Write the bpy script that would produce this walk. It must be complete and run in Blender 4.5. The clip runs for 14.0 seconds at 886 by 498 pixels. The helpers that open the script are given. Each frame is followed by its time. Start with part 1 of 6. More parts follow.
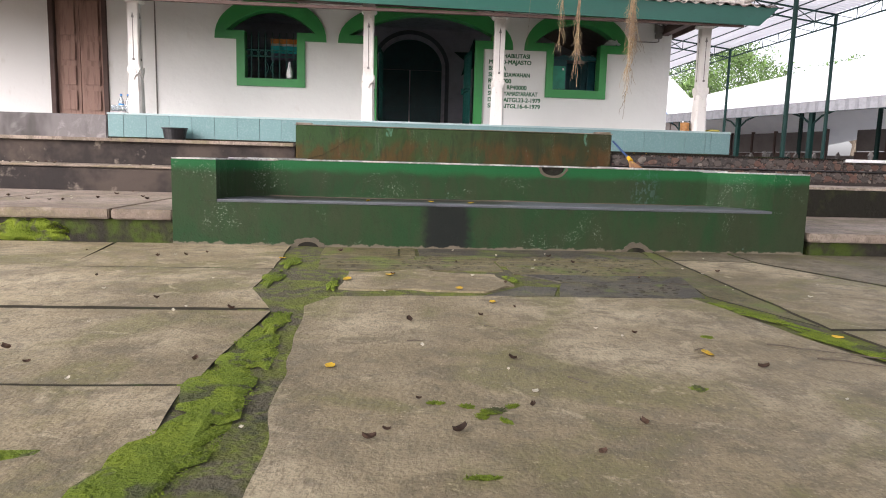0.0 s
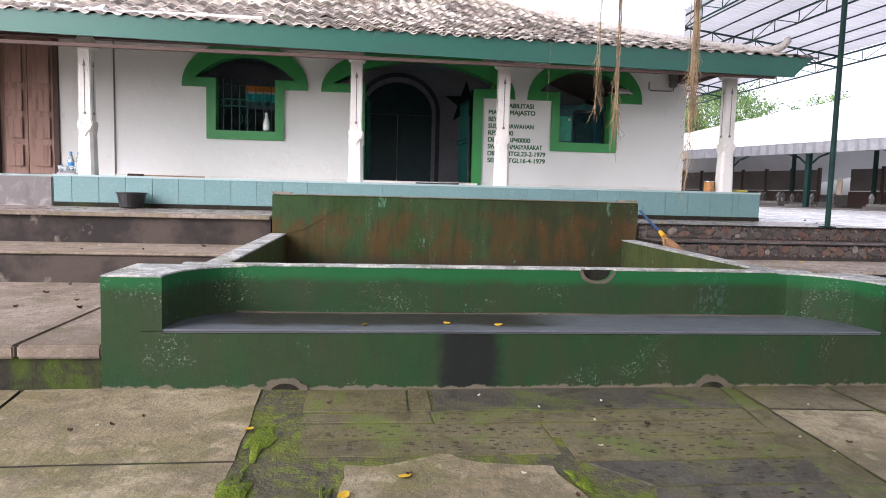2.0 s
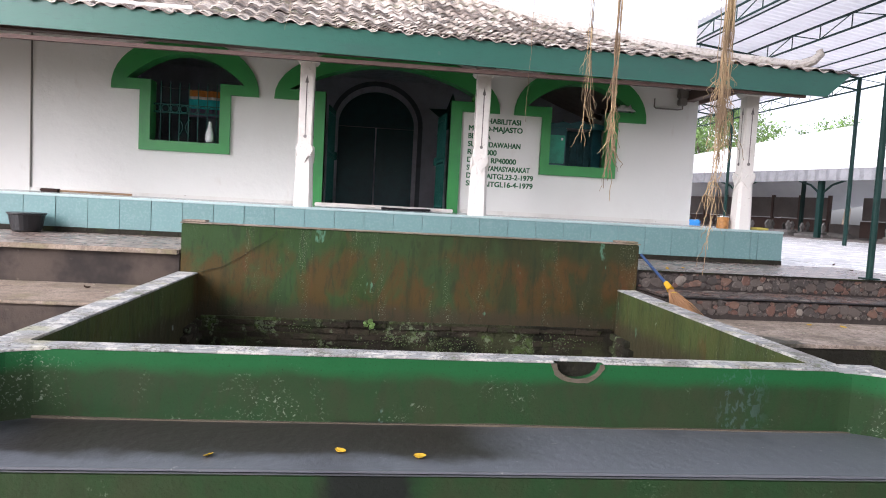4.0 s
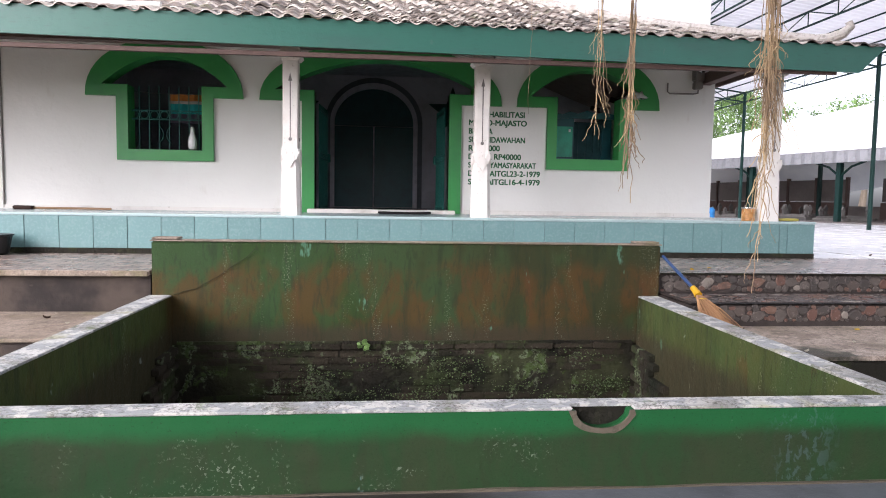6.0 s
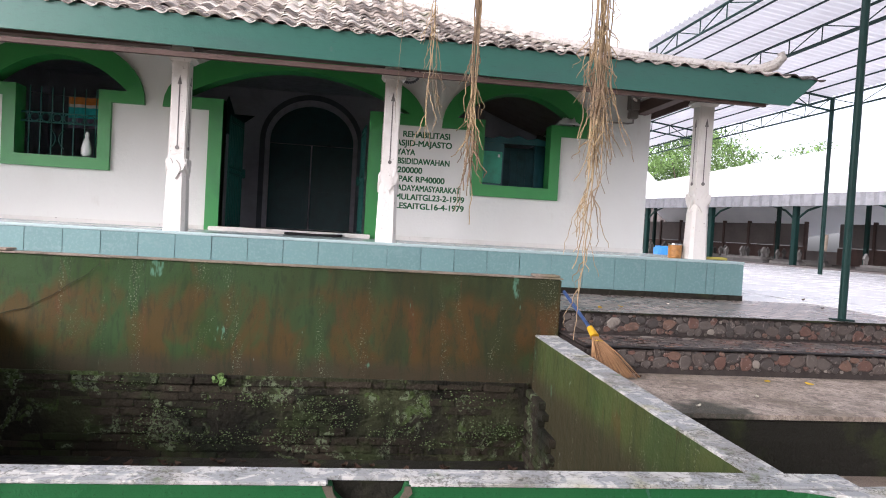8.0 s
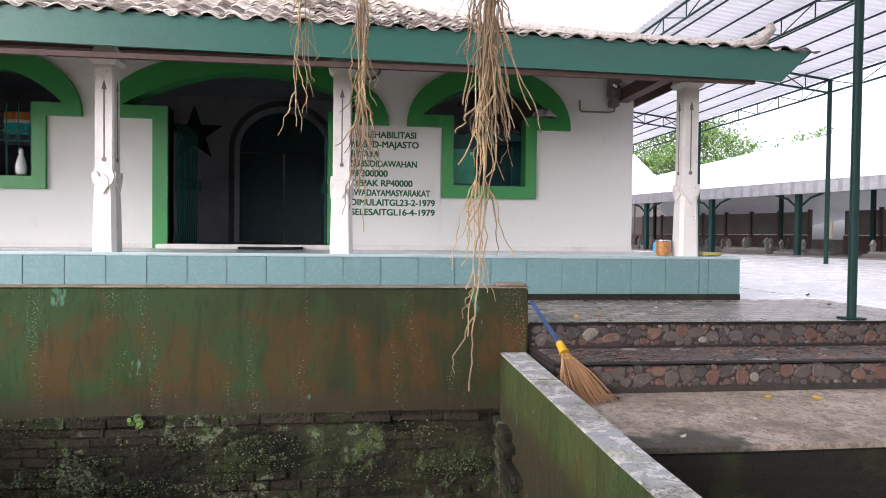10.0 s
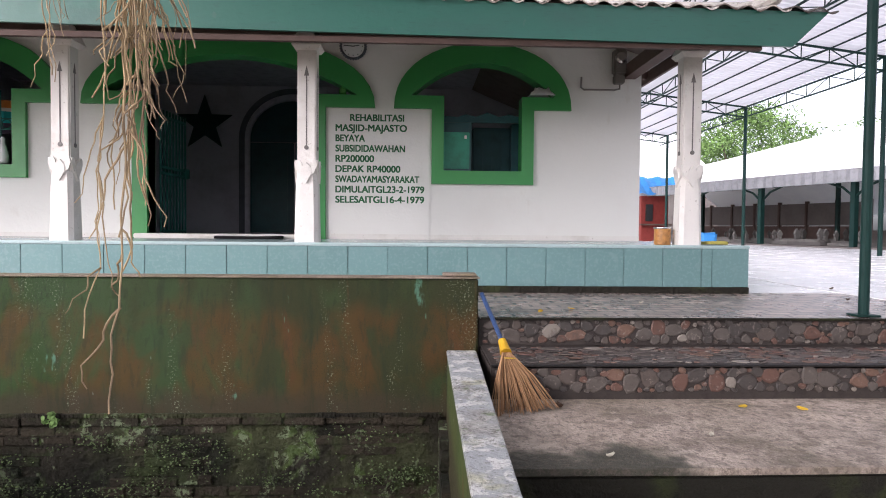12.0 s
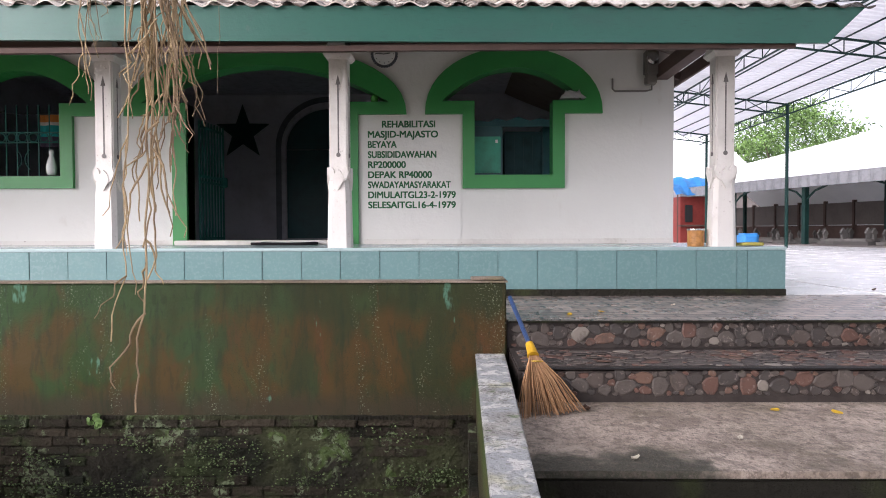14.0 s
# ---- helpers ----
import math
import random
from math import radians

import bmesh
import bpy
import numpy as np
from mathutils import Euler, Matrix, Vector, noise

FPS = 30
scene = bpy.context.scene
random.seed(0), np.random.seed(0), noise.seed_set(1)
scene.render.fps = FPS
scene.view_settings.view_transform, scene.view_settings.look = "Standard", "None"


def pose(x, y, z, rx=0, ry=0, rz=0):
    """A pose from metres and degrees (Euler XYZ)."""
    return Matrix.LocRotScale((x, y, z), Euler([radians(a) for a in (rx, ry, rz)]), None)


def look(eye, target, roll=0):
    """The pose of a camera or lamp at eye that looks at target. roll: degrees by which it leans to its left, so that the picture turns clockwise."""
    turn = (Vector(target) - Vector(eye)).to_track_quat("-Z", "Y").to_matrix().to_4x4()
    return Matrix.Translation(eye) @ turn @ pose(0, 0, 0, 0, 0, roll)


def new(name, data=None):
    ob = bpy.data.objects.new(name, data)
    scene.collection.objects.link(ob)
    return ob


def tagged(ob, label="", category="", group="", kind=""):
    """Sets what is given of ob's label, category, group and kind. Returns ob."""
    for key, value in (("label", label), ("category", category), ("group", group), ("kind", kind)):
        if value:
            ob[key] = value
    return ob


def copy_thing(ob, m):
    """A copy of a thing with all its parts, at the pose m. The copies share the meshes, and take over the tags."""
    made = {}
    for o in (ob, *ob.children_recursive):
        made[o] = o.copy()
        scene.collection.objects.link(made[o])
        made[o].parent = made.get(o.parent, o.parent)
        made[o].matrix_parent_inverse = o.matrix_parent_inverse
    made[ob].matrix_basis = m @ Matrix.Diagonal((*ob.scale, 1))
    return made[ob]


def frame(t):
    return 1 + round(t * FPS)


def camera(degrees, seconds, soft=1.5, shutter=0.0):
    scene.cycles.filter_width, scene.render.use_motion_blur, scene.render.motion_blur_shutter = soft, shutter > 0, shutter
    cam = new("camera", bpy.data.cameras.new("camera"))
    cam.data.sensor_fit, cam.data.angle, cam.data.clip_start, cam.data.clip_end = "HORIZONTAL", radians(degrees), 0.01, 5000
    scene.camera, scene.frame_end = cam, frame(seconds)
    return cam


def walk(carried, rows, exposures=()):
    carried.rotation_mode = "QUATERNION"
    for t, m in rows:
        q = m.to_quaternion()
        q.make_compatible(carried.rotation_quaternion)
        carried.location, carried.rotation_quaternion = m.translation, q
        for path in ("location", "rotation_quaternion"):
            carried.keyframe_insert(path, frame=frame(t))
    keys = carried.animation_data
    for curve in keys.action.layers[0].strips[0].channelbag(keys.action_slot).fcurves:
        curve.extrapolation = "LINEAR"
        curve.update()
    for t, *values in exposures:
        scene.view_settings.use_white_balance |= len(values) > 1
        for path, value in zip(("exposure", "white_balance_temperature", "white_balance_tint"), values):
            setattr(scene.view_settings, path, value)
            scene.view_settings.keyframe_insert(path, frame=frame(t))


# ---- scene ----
cam = camera(67.2, 14.0, soft=1.0)
PATH = [
    (0, (0.505, 0.024, 0.752), (0.66, 2.001, 0.491), 1.6),
    (0.5, (0.409, 0.375, 0.95), (0.623, 2.357, 0.783), 2.4),
    (1, (0.377, 0.804, 1.001), (0.506, 2.783, 0.743), 2.3),
    (1.5, (0.345, 1.131, 1.146), (0.417, 3.123, 0.979), 2.4),
    (2, (0.332, 1.476, 1.296), (0.545, 3.457, 1.12), 1.5),
    (2.5, (0.451, 1.849, 1.42), (0.81, 3.793, 1.117), -0.7),
    (3, (0.617, 2.246, 1.398), (1.084, 4.168, 1.106), 1.5),
    (3.5, (0.71, 2.688, 1.442), (1.059, 4.644, 1.215), -1.7),
    (4, (0.946, 3.024, 1.505), (1.158, 5.008, 1.37), 3.1),
    (4.2, (0.973, 3.214, 1.516), (1.226, 5.194, 1.389), 3.0),
    (6.3, (1.183, 3.668, 1.588), (1.34, 5.656, 1.437), 0.1),
    (6.5, (1.26, 3.669, 1.585), (1.419, 5.657, 1.434), -0.7),
    (7, (1.419, 3.833, 1.577), (1.629, 5.816, 1.422), -0.4),
    (7.5, (1.661, 4.045, 1.586), (1.918, 6.023, 1.451), 0.3),
    (8, (1.955, 4.203, 1.551), (2.208, 6.186, 1.493), 3.3),
    (8.2, (2.061, 4.313, 1.511), (2.324, 6.293, 1.413), 1.7),
    (10.3, (2.5, 4.861, 1.578), (2.728, 6.847, 1.537), 0.2),
    (10.5, (2.554, 4.885, 1.545), (2.77, 6.872, 1.489), -0.5),
    (11, (2.805, 5.002, 1.55), (3.033, 6.989, 1.521), 1.6),
    (11.5, (3.035, 5.173, 1.511), (3.199, 7.166, 1.457), 1.6),
    (12, (3.225, 5.241, 1.525), (3.307, 7.238, 1.46), 0.5),
    (12.5, (3.281, 5.209, 1.526), (3.337, 7.206, 1.449), -0.2),
    (13, (3.271, 5.218, 1.521), (3.303, 7.217, 1.463), -0.6),
    (13.5, (3.28, 5.25, 1.512), (3.281, 7.249, 1.461), -0.4),
    (14, (3.285, 5.19, 1.531), (3.255, 7.189, 1.477), -0.2),
]
walk(cam, [(t, look(eye, target, roll)) for t, eye, target, roll in PATH], [(0.0, 0.76, 6350.0, 18.0), (1.0, 0.72, 6050.0, 19.0), (2.5, 0.75, 6100.0, 19.0), (4.2, 0.82, 6100.0, 18.5), (8.2, 0.8, 6150.0, 19.5), (14.0, 0.72, 6170.0, 20.0)])

# ---- world and sun ----
world = bpy.data.worlds.new("world")
scene.world = world
world.use_nodes = True
wn, wl = world.node_tree.nodes, world.node_tree.links
sky = wn.new("ShaderNodeTexSky")
sky.sky_type, sky.sun_disc = "NISHITA", False
sky.sun_elevation, sky.sun_rotation = radians(32), radians(228)
sky.air_density, sky.dust_density, sky.ozone_density = 1.0, 4.0, 1.0
grey = wn.new("ShaderNodeHueSaturation")
grey.inputs["Saturation"].default_value = 0.25
wl.new(sky.outputs[0], grey.inputs["Color"])
wl.new(grey.outputs[0], wn["Background"].inputs[0])
wn["Background"].inputs[1].default_value = 0.25
sun = new("sun", bpy.data.lights.new("sun", "SUN"))
sun.data.energy, sun.data.angle, sun.data.color = 0.62, radians(40), (1.0, 0.97, 0.93)
sun.matrix_world = look((-22.0, -20.0, 18.6), (0, 0, 0))


# ---- materials ----
class Mat:
    """A node material with a few short ways to lay noises over one another."""

    def __init__(self, name, color, rough=0.7, metal=0.0):
        self.m = bpy.data.materials.new(name)
        self.m.use_nodes = True
        self.n, self.l = self.m.node_tree.nodes, self.m.node_tree.links
        self.b = self.n["Principled BSDF"]
        self.b.inputs["Roughness"].default_value, self.b.inputs["Metallic"].default_value = rough, metal
        self.b.inputs["Base Color"].default_value = (*color, 1)
        self.b.inputs["Specular IOR Level"].default_value = 0.5 if rough < 0.5 else 0.2
        rgb = self.n.new("ShaderNodeRGB")
        rgb.outputs[0].default_value = (*color, 1)
        self.c = rgb.outputs[0]
        self.pos = self.n.new("ShaderNodeNewGeometry").outputs["Position"]
        self.loc = self.n.new("ShaderNodeTexCoord").outputs["Object"]
        self.h = None

    def val(self, op, a, b=0.0, clamp=False):
        q = self.n.new("ShaderNodeMath")
        q.operation, q.use_clamp = op, clamp
        for k, v in enumerate((a, b)):
            if isinstance(v, (int, float)):
                q.inputs[k].default_value = v
            else:
                self.l.new(v, q.inputs[k])
        return q.outputs[0]

    def axis(self, k):
        q = self.n.new("ShaderNodeSeparateXYZ")
        self.l.new(self.pos, q.inputs[0])
        return q.outputs[k]

    def noise(self, scale, detail=4.0, stretch=(1, 1, 1), rough=0.6, local=False, warp=0.0):
        mp = self.n.new("ShaderNodeMapping")
        mp.inputs["Scale"].default_value = stretch
        self.l.new(self.loc if local else self.pos, mp.inputs[0])
        q = self.n.new("ShaderNodeTexNoise")
        q.inputs["Scale"].default_value, q.inputs["Detail"].default_value, q.inputs["Roughness"].default_value = scale, detail, rough
        q.inputs["Distortion"].default_value = warp
        self.l.new(mp.outputs[0], q.inputs["Vector"])
        return q.outputs["Fac"]

    def band(self, v, lo, hi):
        q = self.n.new("ShaderNodeMapRange")
        q.interpolation_type = "SMOOTHSTEP"
        q.inputs[1].default_value, q.inputs[2].default_value = min(lo, hi), max(lo, hi)
        q.inputs[3].default_value, q.inputs[4].default_value = (0, 1) if hi > lo else (1, 0)
        self.l.new(v, q.inputs[0])
        return q.outputs[0]

    def over(self, mask, color, amount=1.0, mode="MIX"):
        q = self.n.new("ShaderNodeMix")
        q.data_type, q.blend_type = "RGBA", mode
        self.l.new(self.val("MULTIPLY", mask, amount), q.inputs[0])
        self.l.new(self.c, q.inputs[6])
        if isinstance(color, tuple):
            q.inputs[7].default_value = (*color, 1)
        else:
            self.l.new(color, q.inputs[7])
        self.c = q.outputs[2]
        return self

    def speckle(self, scale, lo, hi, color, amount=1.0, **k):
        return self.over(self.band(self.noise(scale, **k), lo, hi), color, amount)

    def over_both(self, fine, lo, hi, broad, lo2, hi2, color, amount):
        """Fine grains that gather in broad patches."""
        return self.over(self.val("MULTIPLY", self.band(self.noise(fine, warp=0.6), lo, hi), self.band(self.noise(broad, warp=0.6), lo2, hi2)), color, amount)

    def pick(self):
        """A number of its own for every piece or island."""
        a = self.n.new("ShaderNodeObjectInfo").outputs["Random"]
        b = self.n.new("ShaderNodeNewGeometry").outputs["Random Per Island"]
        return self.val("FRACT", self.val("ADD", a, b))

    def shade(self, spread):
        """Vary the brightness piece by piece."""
        q = self.n.new("ShaderNodeHueSaturation")
        self.l.new(self.val("ADD", self.val("MULTIPLY", self.pick(), 2 * spread), 1 - spread), q.inputs["Value"])
        self.l.new(self.c, q.inputs["Color"])
        self.c = q.outputs[0]
        return self

    def relief(self, scale, depth, detail=5.0, **k):
        v = self.val("MULTIPLY", self.noise(scale, detail, **k), depth)
        self.h = v if self.h is None else self.val("ADD", self.h, v)
        return self

    def gloss(self, scale, lo, hi):
        v = self.val("ADD", self.val("MULTIPLY", self.noise(scale, 4.0), hi - lo), lo)
        self.l.new(v, self.b.inputs["Roughness"])
        return self

    def done(self):
        self.l.new(self.c, self.b.inputs["Base Color"])
        if self.h is not None:
            q = self.n.new("ShaderNodeBump")
            q.inputs["Strength"].default_value, q.inputs["Distance"].default_value = 1.0, 1.0
            self.l.new(self.h, q.inputs["Height"])
            self.l.new(q.outputs[0], self.b.inputs["Normal"])
        return self.m


def stone_slab(name, base, moss=0.0, pale=(0.42, 0.37, 0.29), olive=0.65, dirt=1.0, stain=False):
    m = Mat(name, base, 0.75).shade(0.1)
    m.speckle(0.5, 0.48, 0.62, tuple(c * 0.62 for c in base), 0.7, warp=0.8)
    m.speckle(0.9, 0.42, 0.62, pale, 0.75).speckle(3.0, 0.46, 0.68, (0.12, 0.1, 0.065), 0.7 * dirt, warp=0.4).speckle(1.3, 0.5, 0.62, (0.15, 0.14, 0.05), olive, warp=0.8)
    m.speckle(11, 0.52, 0.66, (0.14, 0.12, 0.085), 0.6 * dirt, warp=0.5)
    m.speckle(15, 0.5, 0.64, tuple(c * 0.6 for c in base), 0.4 * dirt, stretch=(0.8, 1.15, 1), warp=0.7).speckle(5, 0.54, 0.64, tuple(c * 0.5 for c in base), 0.6, warp=1.2).speckle(6, 0.58, 0.7, pale, 0.6, warp=0.6)
    m.speckle(40, 0.55, 0.7, (0.12, 0.1, 0.07), 0.35).speckle(34, 0.52, 0.64, tuple(c * 0.5 for c in base), 0.45, stretch=(2.6, 0.5, 1), warp=0.3)
    if moss:
        m.speckle(2.3, 0.62 - moss, 0.72 - moss, (0.12, 0.15, 0.035), 0.75, warp=0.6)
    m.speckle(90, 0.5, 0.75, tuple(c * 0.45 for c in base), 0.5, detail=2.0).speckle(60, 0.6, 0.75, pale, 0.5, detail=2.0)
    if stain:
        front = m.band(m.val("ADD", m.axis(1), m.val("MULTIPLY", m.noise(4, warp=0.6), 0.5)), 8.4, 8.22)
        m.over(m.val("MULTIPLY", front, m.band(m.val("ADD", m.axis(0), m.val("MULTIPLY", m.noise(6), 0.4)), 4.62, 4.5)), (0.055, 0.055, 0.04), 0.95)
        m.speckle(28, 0.54, 0.62, tuple(c * 0.3 for c in base), 0.6, warp=0.4).relief(22, 0.02)
    return m.over_both(110, 0.5, 0.6, 5.0, 0.42, 0.6, tuple(c * 0.4 for c in base), 0.5).relief(7, 0.012).relief(45, 0.008).relief(150, 0.002).gloss(2, 0.45, 0.85).done()


def weathered_green(name, inside=False, stain=False):
    m = Mat(name, (0.024, 0.05, 0.012) if inside else (0.016, 0.046, 0.016), 0.6)
    z, x = m.axis(2), m.axis(0)
    if inside:
        wob = m.val("MULTIPLY", m.noise(2.4, stretch=(1, 1, 0.4)), 0.5)
        m.over(m.band(m.val("ADD", x, m.val("MULTIPLY", m.noise(0.9), 1.6)), 1.2, 2.9), (0.031, 0.03, 0.013), 0.85)
        m.speckle(1.3, 0.45, 0.62, (0.03, 0.062, 0.022), 0.7, stretch=(1.2, 1, 0.5))
        back = m.band(m.axis(1), 9.3, 9.44)
        # All but the back wall: the light they catch is put into the paint.
        m.over(m.band(m.axis(1), 9.44, 9.3), (0.062, 0.085, 0.027), 0.85)
        m.speckle(1.9, 0.5, 0.66, (0.034, 0.058, 0.02), 0.6, stretch=(1, 1, 0.6))
        mid = m.val("MULTIPLY", m.band(m.val("ADD", z, wob), 1.3, 1.12), m.band(m.noise(2.0, stretch=(1.3, 1, 0.6), warp=0.6), 0.4, 0.56))
        m.over(m.val("MULTIPLY", mid, m.val("ADD", m.val("MULTIPLY", back, 0.75), 0.25)), (0.075, 0.036, 0.011), 0.75)
        m.speckle(4, 0.58, 0.7, (0.085, 0.034, 0.015), 0.45, stretch=(1.5, 1.5, 0.4), warp=0.5)
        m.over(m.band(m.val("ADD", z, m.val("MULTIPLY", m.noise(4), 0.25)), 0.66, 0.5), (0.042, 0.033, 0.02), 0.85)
        m.speckle(6, 0.54, 0.7, (0.018, 0.026, 0.013), 0.5, stretch=(1.4, 1.4, 0.2), warp=0.5)
        m.speckle(22, 0.54, 0.64, (0.02, 0.026, 0.014), 0.4, stretch=(1.2, 1.2, 0.3), warp=0.4)
        m.speckle(3.4, 0.66, 0.71, (0.1, 0.22, 0.15), 0.7, stretch=(1.6, 1, 0.6))
        m.speckle(4.2, 0.69, 0.73, (0.3, 0.36, 0.32), 0.65, stretch=(1.5, 1, 0.6))
        streams = m.band(m.noise(3.2, 4.0, stretch=(1.6, 1.6, 0.3), warp=0.4), 0.54, 0.68)
        m.over(m.val("MULTIPLY", m.band(m.noise(80, 3.0), 0.57, 0.64), streams), (0.24, 0.26, 0.18), 0.75)
        m.over(m.val("MULTIPLY", m.band(m.noise(130, 2.0), 0.56, 0.64), m.band(m.noise(1.6), 0.42, 0.58)), (0.02, 0.022, 0.012), 0.6)
    else:
        m.speckle(1.1, 0.42, 0.62, (0.023, 0.046, 0.017), 0.9).speckle(2.2, 0.5, 0.72, (0.038, 0.037, 0.02), 0.6, stretch=(1, 1, 0.5))
        m.speckle(7, 0.5, 0.66, (0.028, 0.041, 0.018), 0.6, stretch=(1, 1, 0.45), warp=0.6)
        m.speckle(0.8, 0.5, 0.7, (0.035, 0.038, 0.02), 0.7, stretch=(1, 1, 0.4))
        m.speckle(12, 0.5, 0.68, (0.025, 0.035, 0.016), 0.5, stretch=(1.0, 1.0, 0.4), warp=0.8)
        m.over(m.band(m.val("ADD", z, m.val("MULTIPLY", m.noise(3), 0.1)), 0.64, 0.72), (0.01, 0.105, 0.031), 0.8)
        m.over_both(70, 0.58, 0.64, 2.6, 0.54, 0.66, (0.24, 0.27, 0.21), 0.6)
        m.speckle(6, 0.69, 0.73, (0.2, 0.3, 0.3), 0.6, stretch=(1, 1, 0.6))
        m.speckle(90, 0.6, 0.68, (0.015, 0.02, 0.012), 0.5)
        u2 = m.val("ABSOLUTE", m.val("ADD", x, -2.92))
        m.over(m.val("MULTIPLY", m.val("MULTIPLY", m.band(u2, 0.2, 0.03), m.band(m.axis(1), 6.2, 6.28)), m.band(m.noise(34, 4.0, warp=0.8, stretch=(1, 1, 0.6)), 0.52, 0.6)), (0.1, 0.15, 0.165), 0.28)
    if stain:
        u = m.val("ABSOLUTE", m.val("ADD", x, -0.98))
        m.over(m.val("MULTIPLY", m.band(m.val("ADD", u, m.val("MULTIPLY", m.noise(9), 0.16)), 0.32, 0.22), m.band(z, 0.41, 0.385)), (0.012, 0.013, 0.012), 0.95)
        foot = m.val("ADD", z, m.val("MULTIPLY", m.noise(11), 0.1))
        m.over(m.band(foot, 0.075, 0.062), (0.15, 0.125, 0.09), 0.9)
    m.b.inputs["Specular IOR Level"].default_value = 0.15
    return m.relief(10, 0.01).relief(60, 0.003).done()


def plain(name, color, rough=0.6, metal=0.0, vary=0.15, scale=6, bump=0.003, per_piece=0.0):
    m = Mat(name, color, rough, metal)
    if per_piece:
        m.shade(per_piece)
    dark = tuple(c * (1 - 2.2 * vary) for c in color)
    return m.speckle(scale, 0.4, 0.75, dark, 0.7).speckle(scale * 8, 0.5, 0.8, dark, 0.35).relief(scale * 6, bump).done()


PAVING = stone_slab("paving_concrete", (0.28, 0.226, 0.135), 0.0, (0.46, 0.385, 0.255), 0.7, 0.8)
PAVING_MOSSY = stone_slab("paving_mossy", (0.135, 0.115, 0.056), 0.1, (0.21, 0.18, 0.098))
PAVING_DAMP = stone_slab("paving_damp", (0.16, 0.135, 0.085), 0.0, (0.25, 0.21, 0.14), 0.7)
PAVING_DARK = stone_slab("paving_dark", (0.08, 0.073, 0.058), 0.06, (0.125, 0.115, 0.092))
SLAB = stone_slab("slab_concrete", (0.29, 0.225, 0.175), 0.0, (0.38, 0.31, 0.25), 0.5, 0.8)
LANDING = stone_slab("landing_concrete", (0.42, 0.335, 0.27), 0.0, (0.58, 0.475, 0.39), 0.15, 0.9, stain=True)
MORTAR = Mat("mortar", (0.046, 0.041, 0.029), 0.95).speckle(2.2, 0.55, 0.7, (0.05, 0.08, 0.015), 0.85).speckle(12, 0.5, 0.7, (0.04, 0.04, 0.028), 0.7).relief(25, 0.02).done()
MOSS = Mat("moss", (0.12, 0.165, 0.016), 0.95).speckle(7, 0.45, 0.65, (0.18, 0.23, 0.022), 0.8).speckle(6, 0.54, 0.64, (0.075, 0.078, 0.04), 0.9, warp=0.6).relief(60, 0.02).done()
RISER = Mat("riser_concrete", (0.072, 0.056, 0.046), 0.85).speckle(1.6, 0.4, 0.6, (0.025, 0.021, 0.02), 0.9).speckle(4, 0.6, 0.7, (0.24, 0.2, 0.16), 0.6).relief(18, 0.012).done()
RISER_MOSS = Mat("riser_mossy", (0.03, 0.026, 0.02), 0.9).speckle(2.0, 0.5, 0.62, (0.055, 0.08, 0.012), 0.9).speckle(9, 0.5, 0.7, (0.03, 0.03, 0.02), 0.6).relief(25, 0.02).done()
GREEN_OUT = weathered_green("green_bench_paint", stain=True)
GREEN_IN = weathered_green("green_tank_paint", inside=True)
SEAT = Mat("seat_cement", (0.12, 0.127, 0.142), 0.33).speckle(1.5, 0.45, 0.65, (0.07, 0.073, 0.083), 0.8).speckle(18, 0.66, 0.72, (0.4, 0.4, 0.36), 0.6)
stain_x = SEAT.val("ABSOLUTE", SEAT.val("ADD", SEAT.val("ADD", SEAT.axis(0), -0.75), SEAT.val("MULTIPLY", SEAT.noise(2.2), 0.5)))
stain_y = SEAT.band(SEAT.val("ADD", SEAT.axis(1), SEAT.val("MULTIPLY", SEAT.noise(3.5), 0.3)), 5.96, 6.1)
SEAT.over(SEAT.val("MULTIPLY", SEAT.band(stain_x, 1.4, 0.9), stain_y), (0.025, 0.02, 0.016), 0.92)
SEAT = SEAT.relief(20, 0.004).gloss(3, 0.2, 0.5).done()
GRAVE = plain("grave_stone", (0.15, 0.14, 0.13), 0.85, per_piece=0.4)
CAP = Mat("worn_cap", (0.34, 0.345, 0.34), 0.75).speckle(9, 0.49, 0.56, (0.6, 0.58, 0.54), 0.85, warp=0.8).speckle(2.5, 0.56, 0.66, (0.42, 0.4, 0.24), 0.6).speckle(55, 0.56, 0.64, (0.16, 0.155, 0.13), 0.6).speckle(3, 0.5, 0.68, (0.26, 0.24, 0.21), 0.7).speckle(20, 0.6, 0.72, (0.06, 0.06, 0.05), 0.7).speckle(6, 0.63, 0.7, (0.1, 0.16, 0.05), 0.6).over_both(70, 0.5, 0.58, 6.0, 0.46, 0.6, (0.1, 0.095, 0.07), 0.7).relief(30, 0.012).done()
CEMENT = Mat("bare_cement", (0.115, 0.096, 0.07), 0.9).speckle(8, 0.5, 0.7, (0.09, 0.08, 0.06), 0.8).relief(30, 0.015).done()
BRICK = Mat("old_brick", (0.034, 0.027, 0.018), 0.9).shade(0.3).speckle(2.2, 0.5, 0.62, (0.034, 0.046, 0.016), 0.85, warp=0.5).over_both(38, 0.47, 0.53, 5.0, 0.54, 0.62, (0.17, 0.21, 0.12), 0.75).speckle(1.2, 0.5, 0.66, (0.01, 0.012, 0.007), 0.9).relief(30, 0.02).done()
BLACK_WALL = Mat("damp_mortar_and_shade", (0.02, 0.018, 0.013), 0.9).speckle(3, 0.5, 0.65, (0.035, 0.042, 0.016), 0.8).relief(18, 0.03).done()
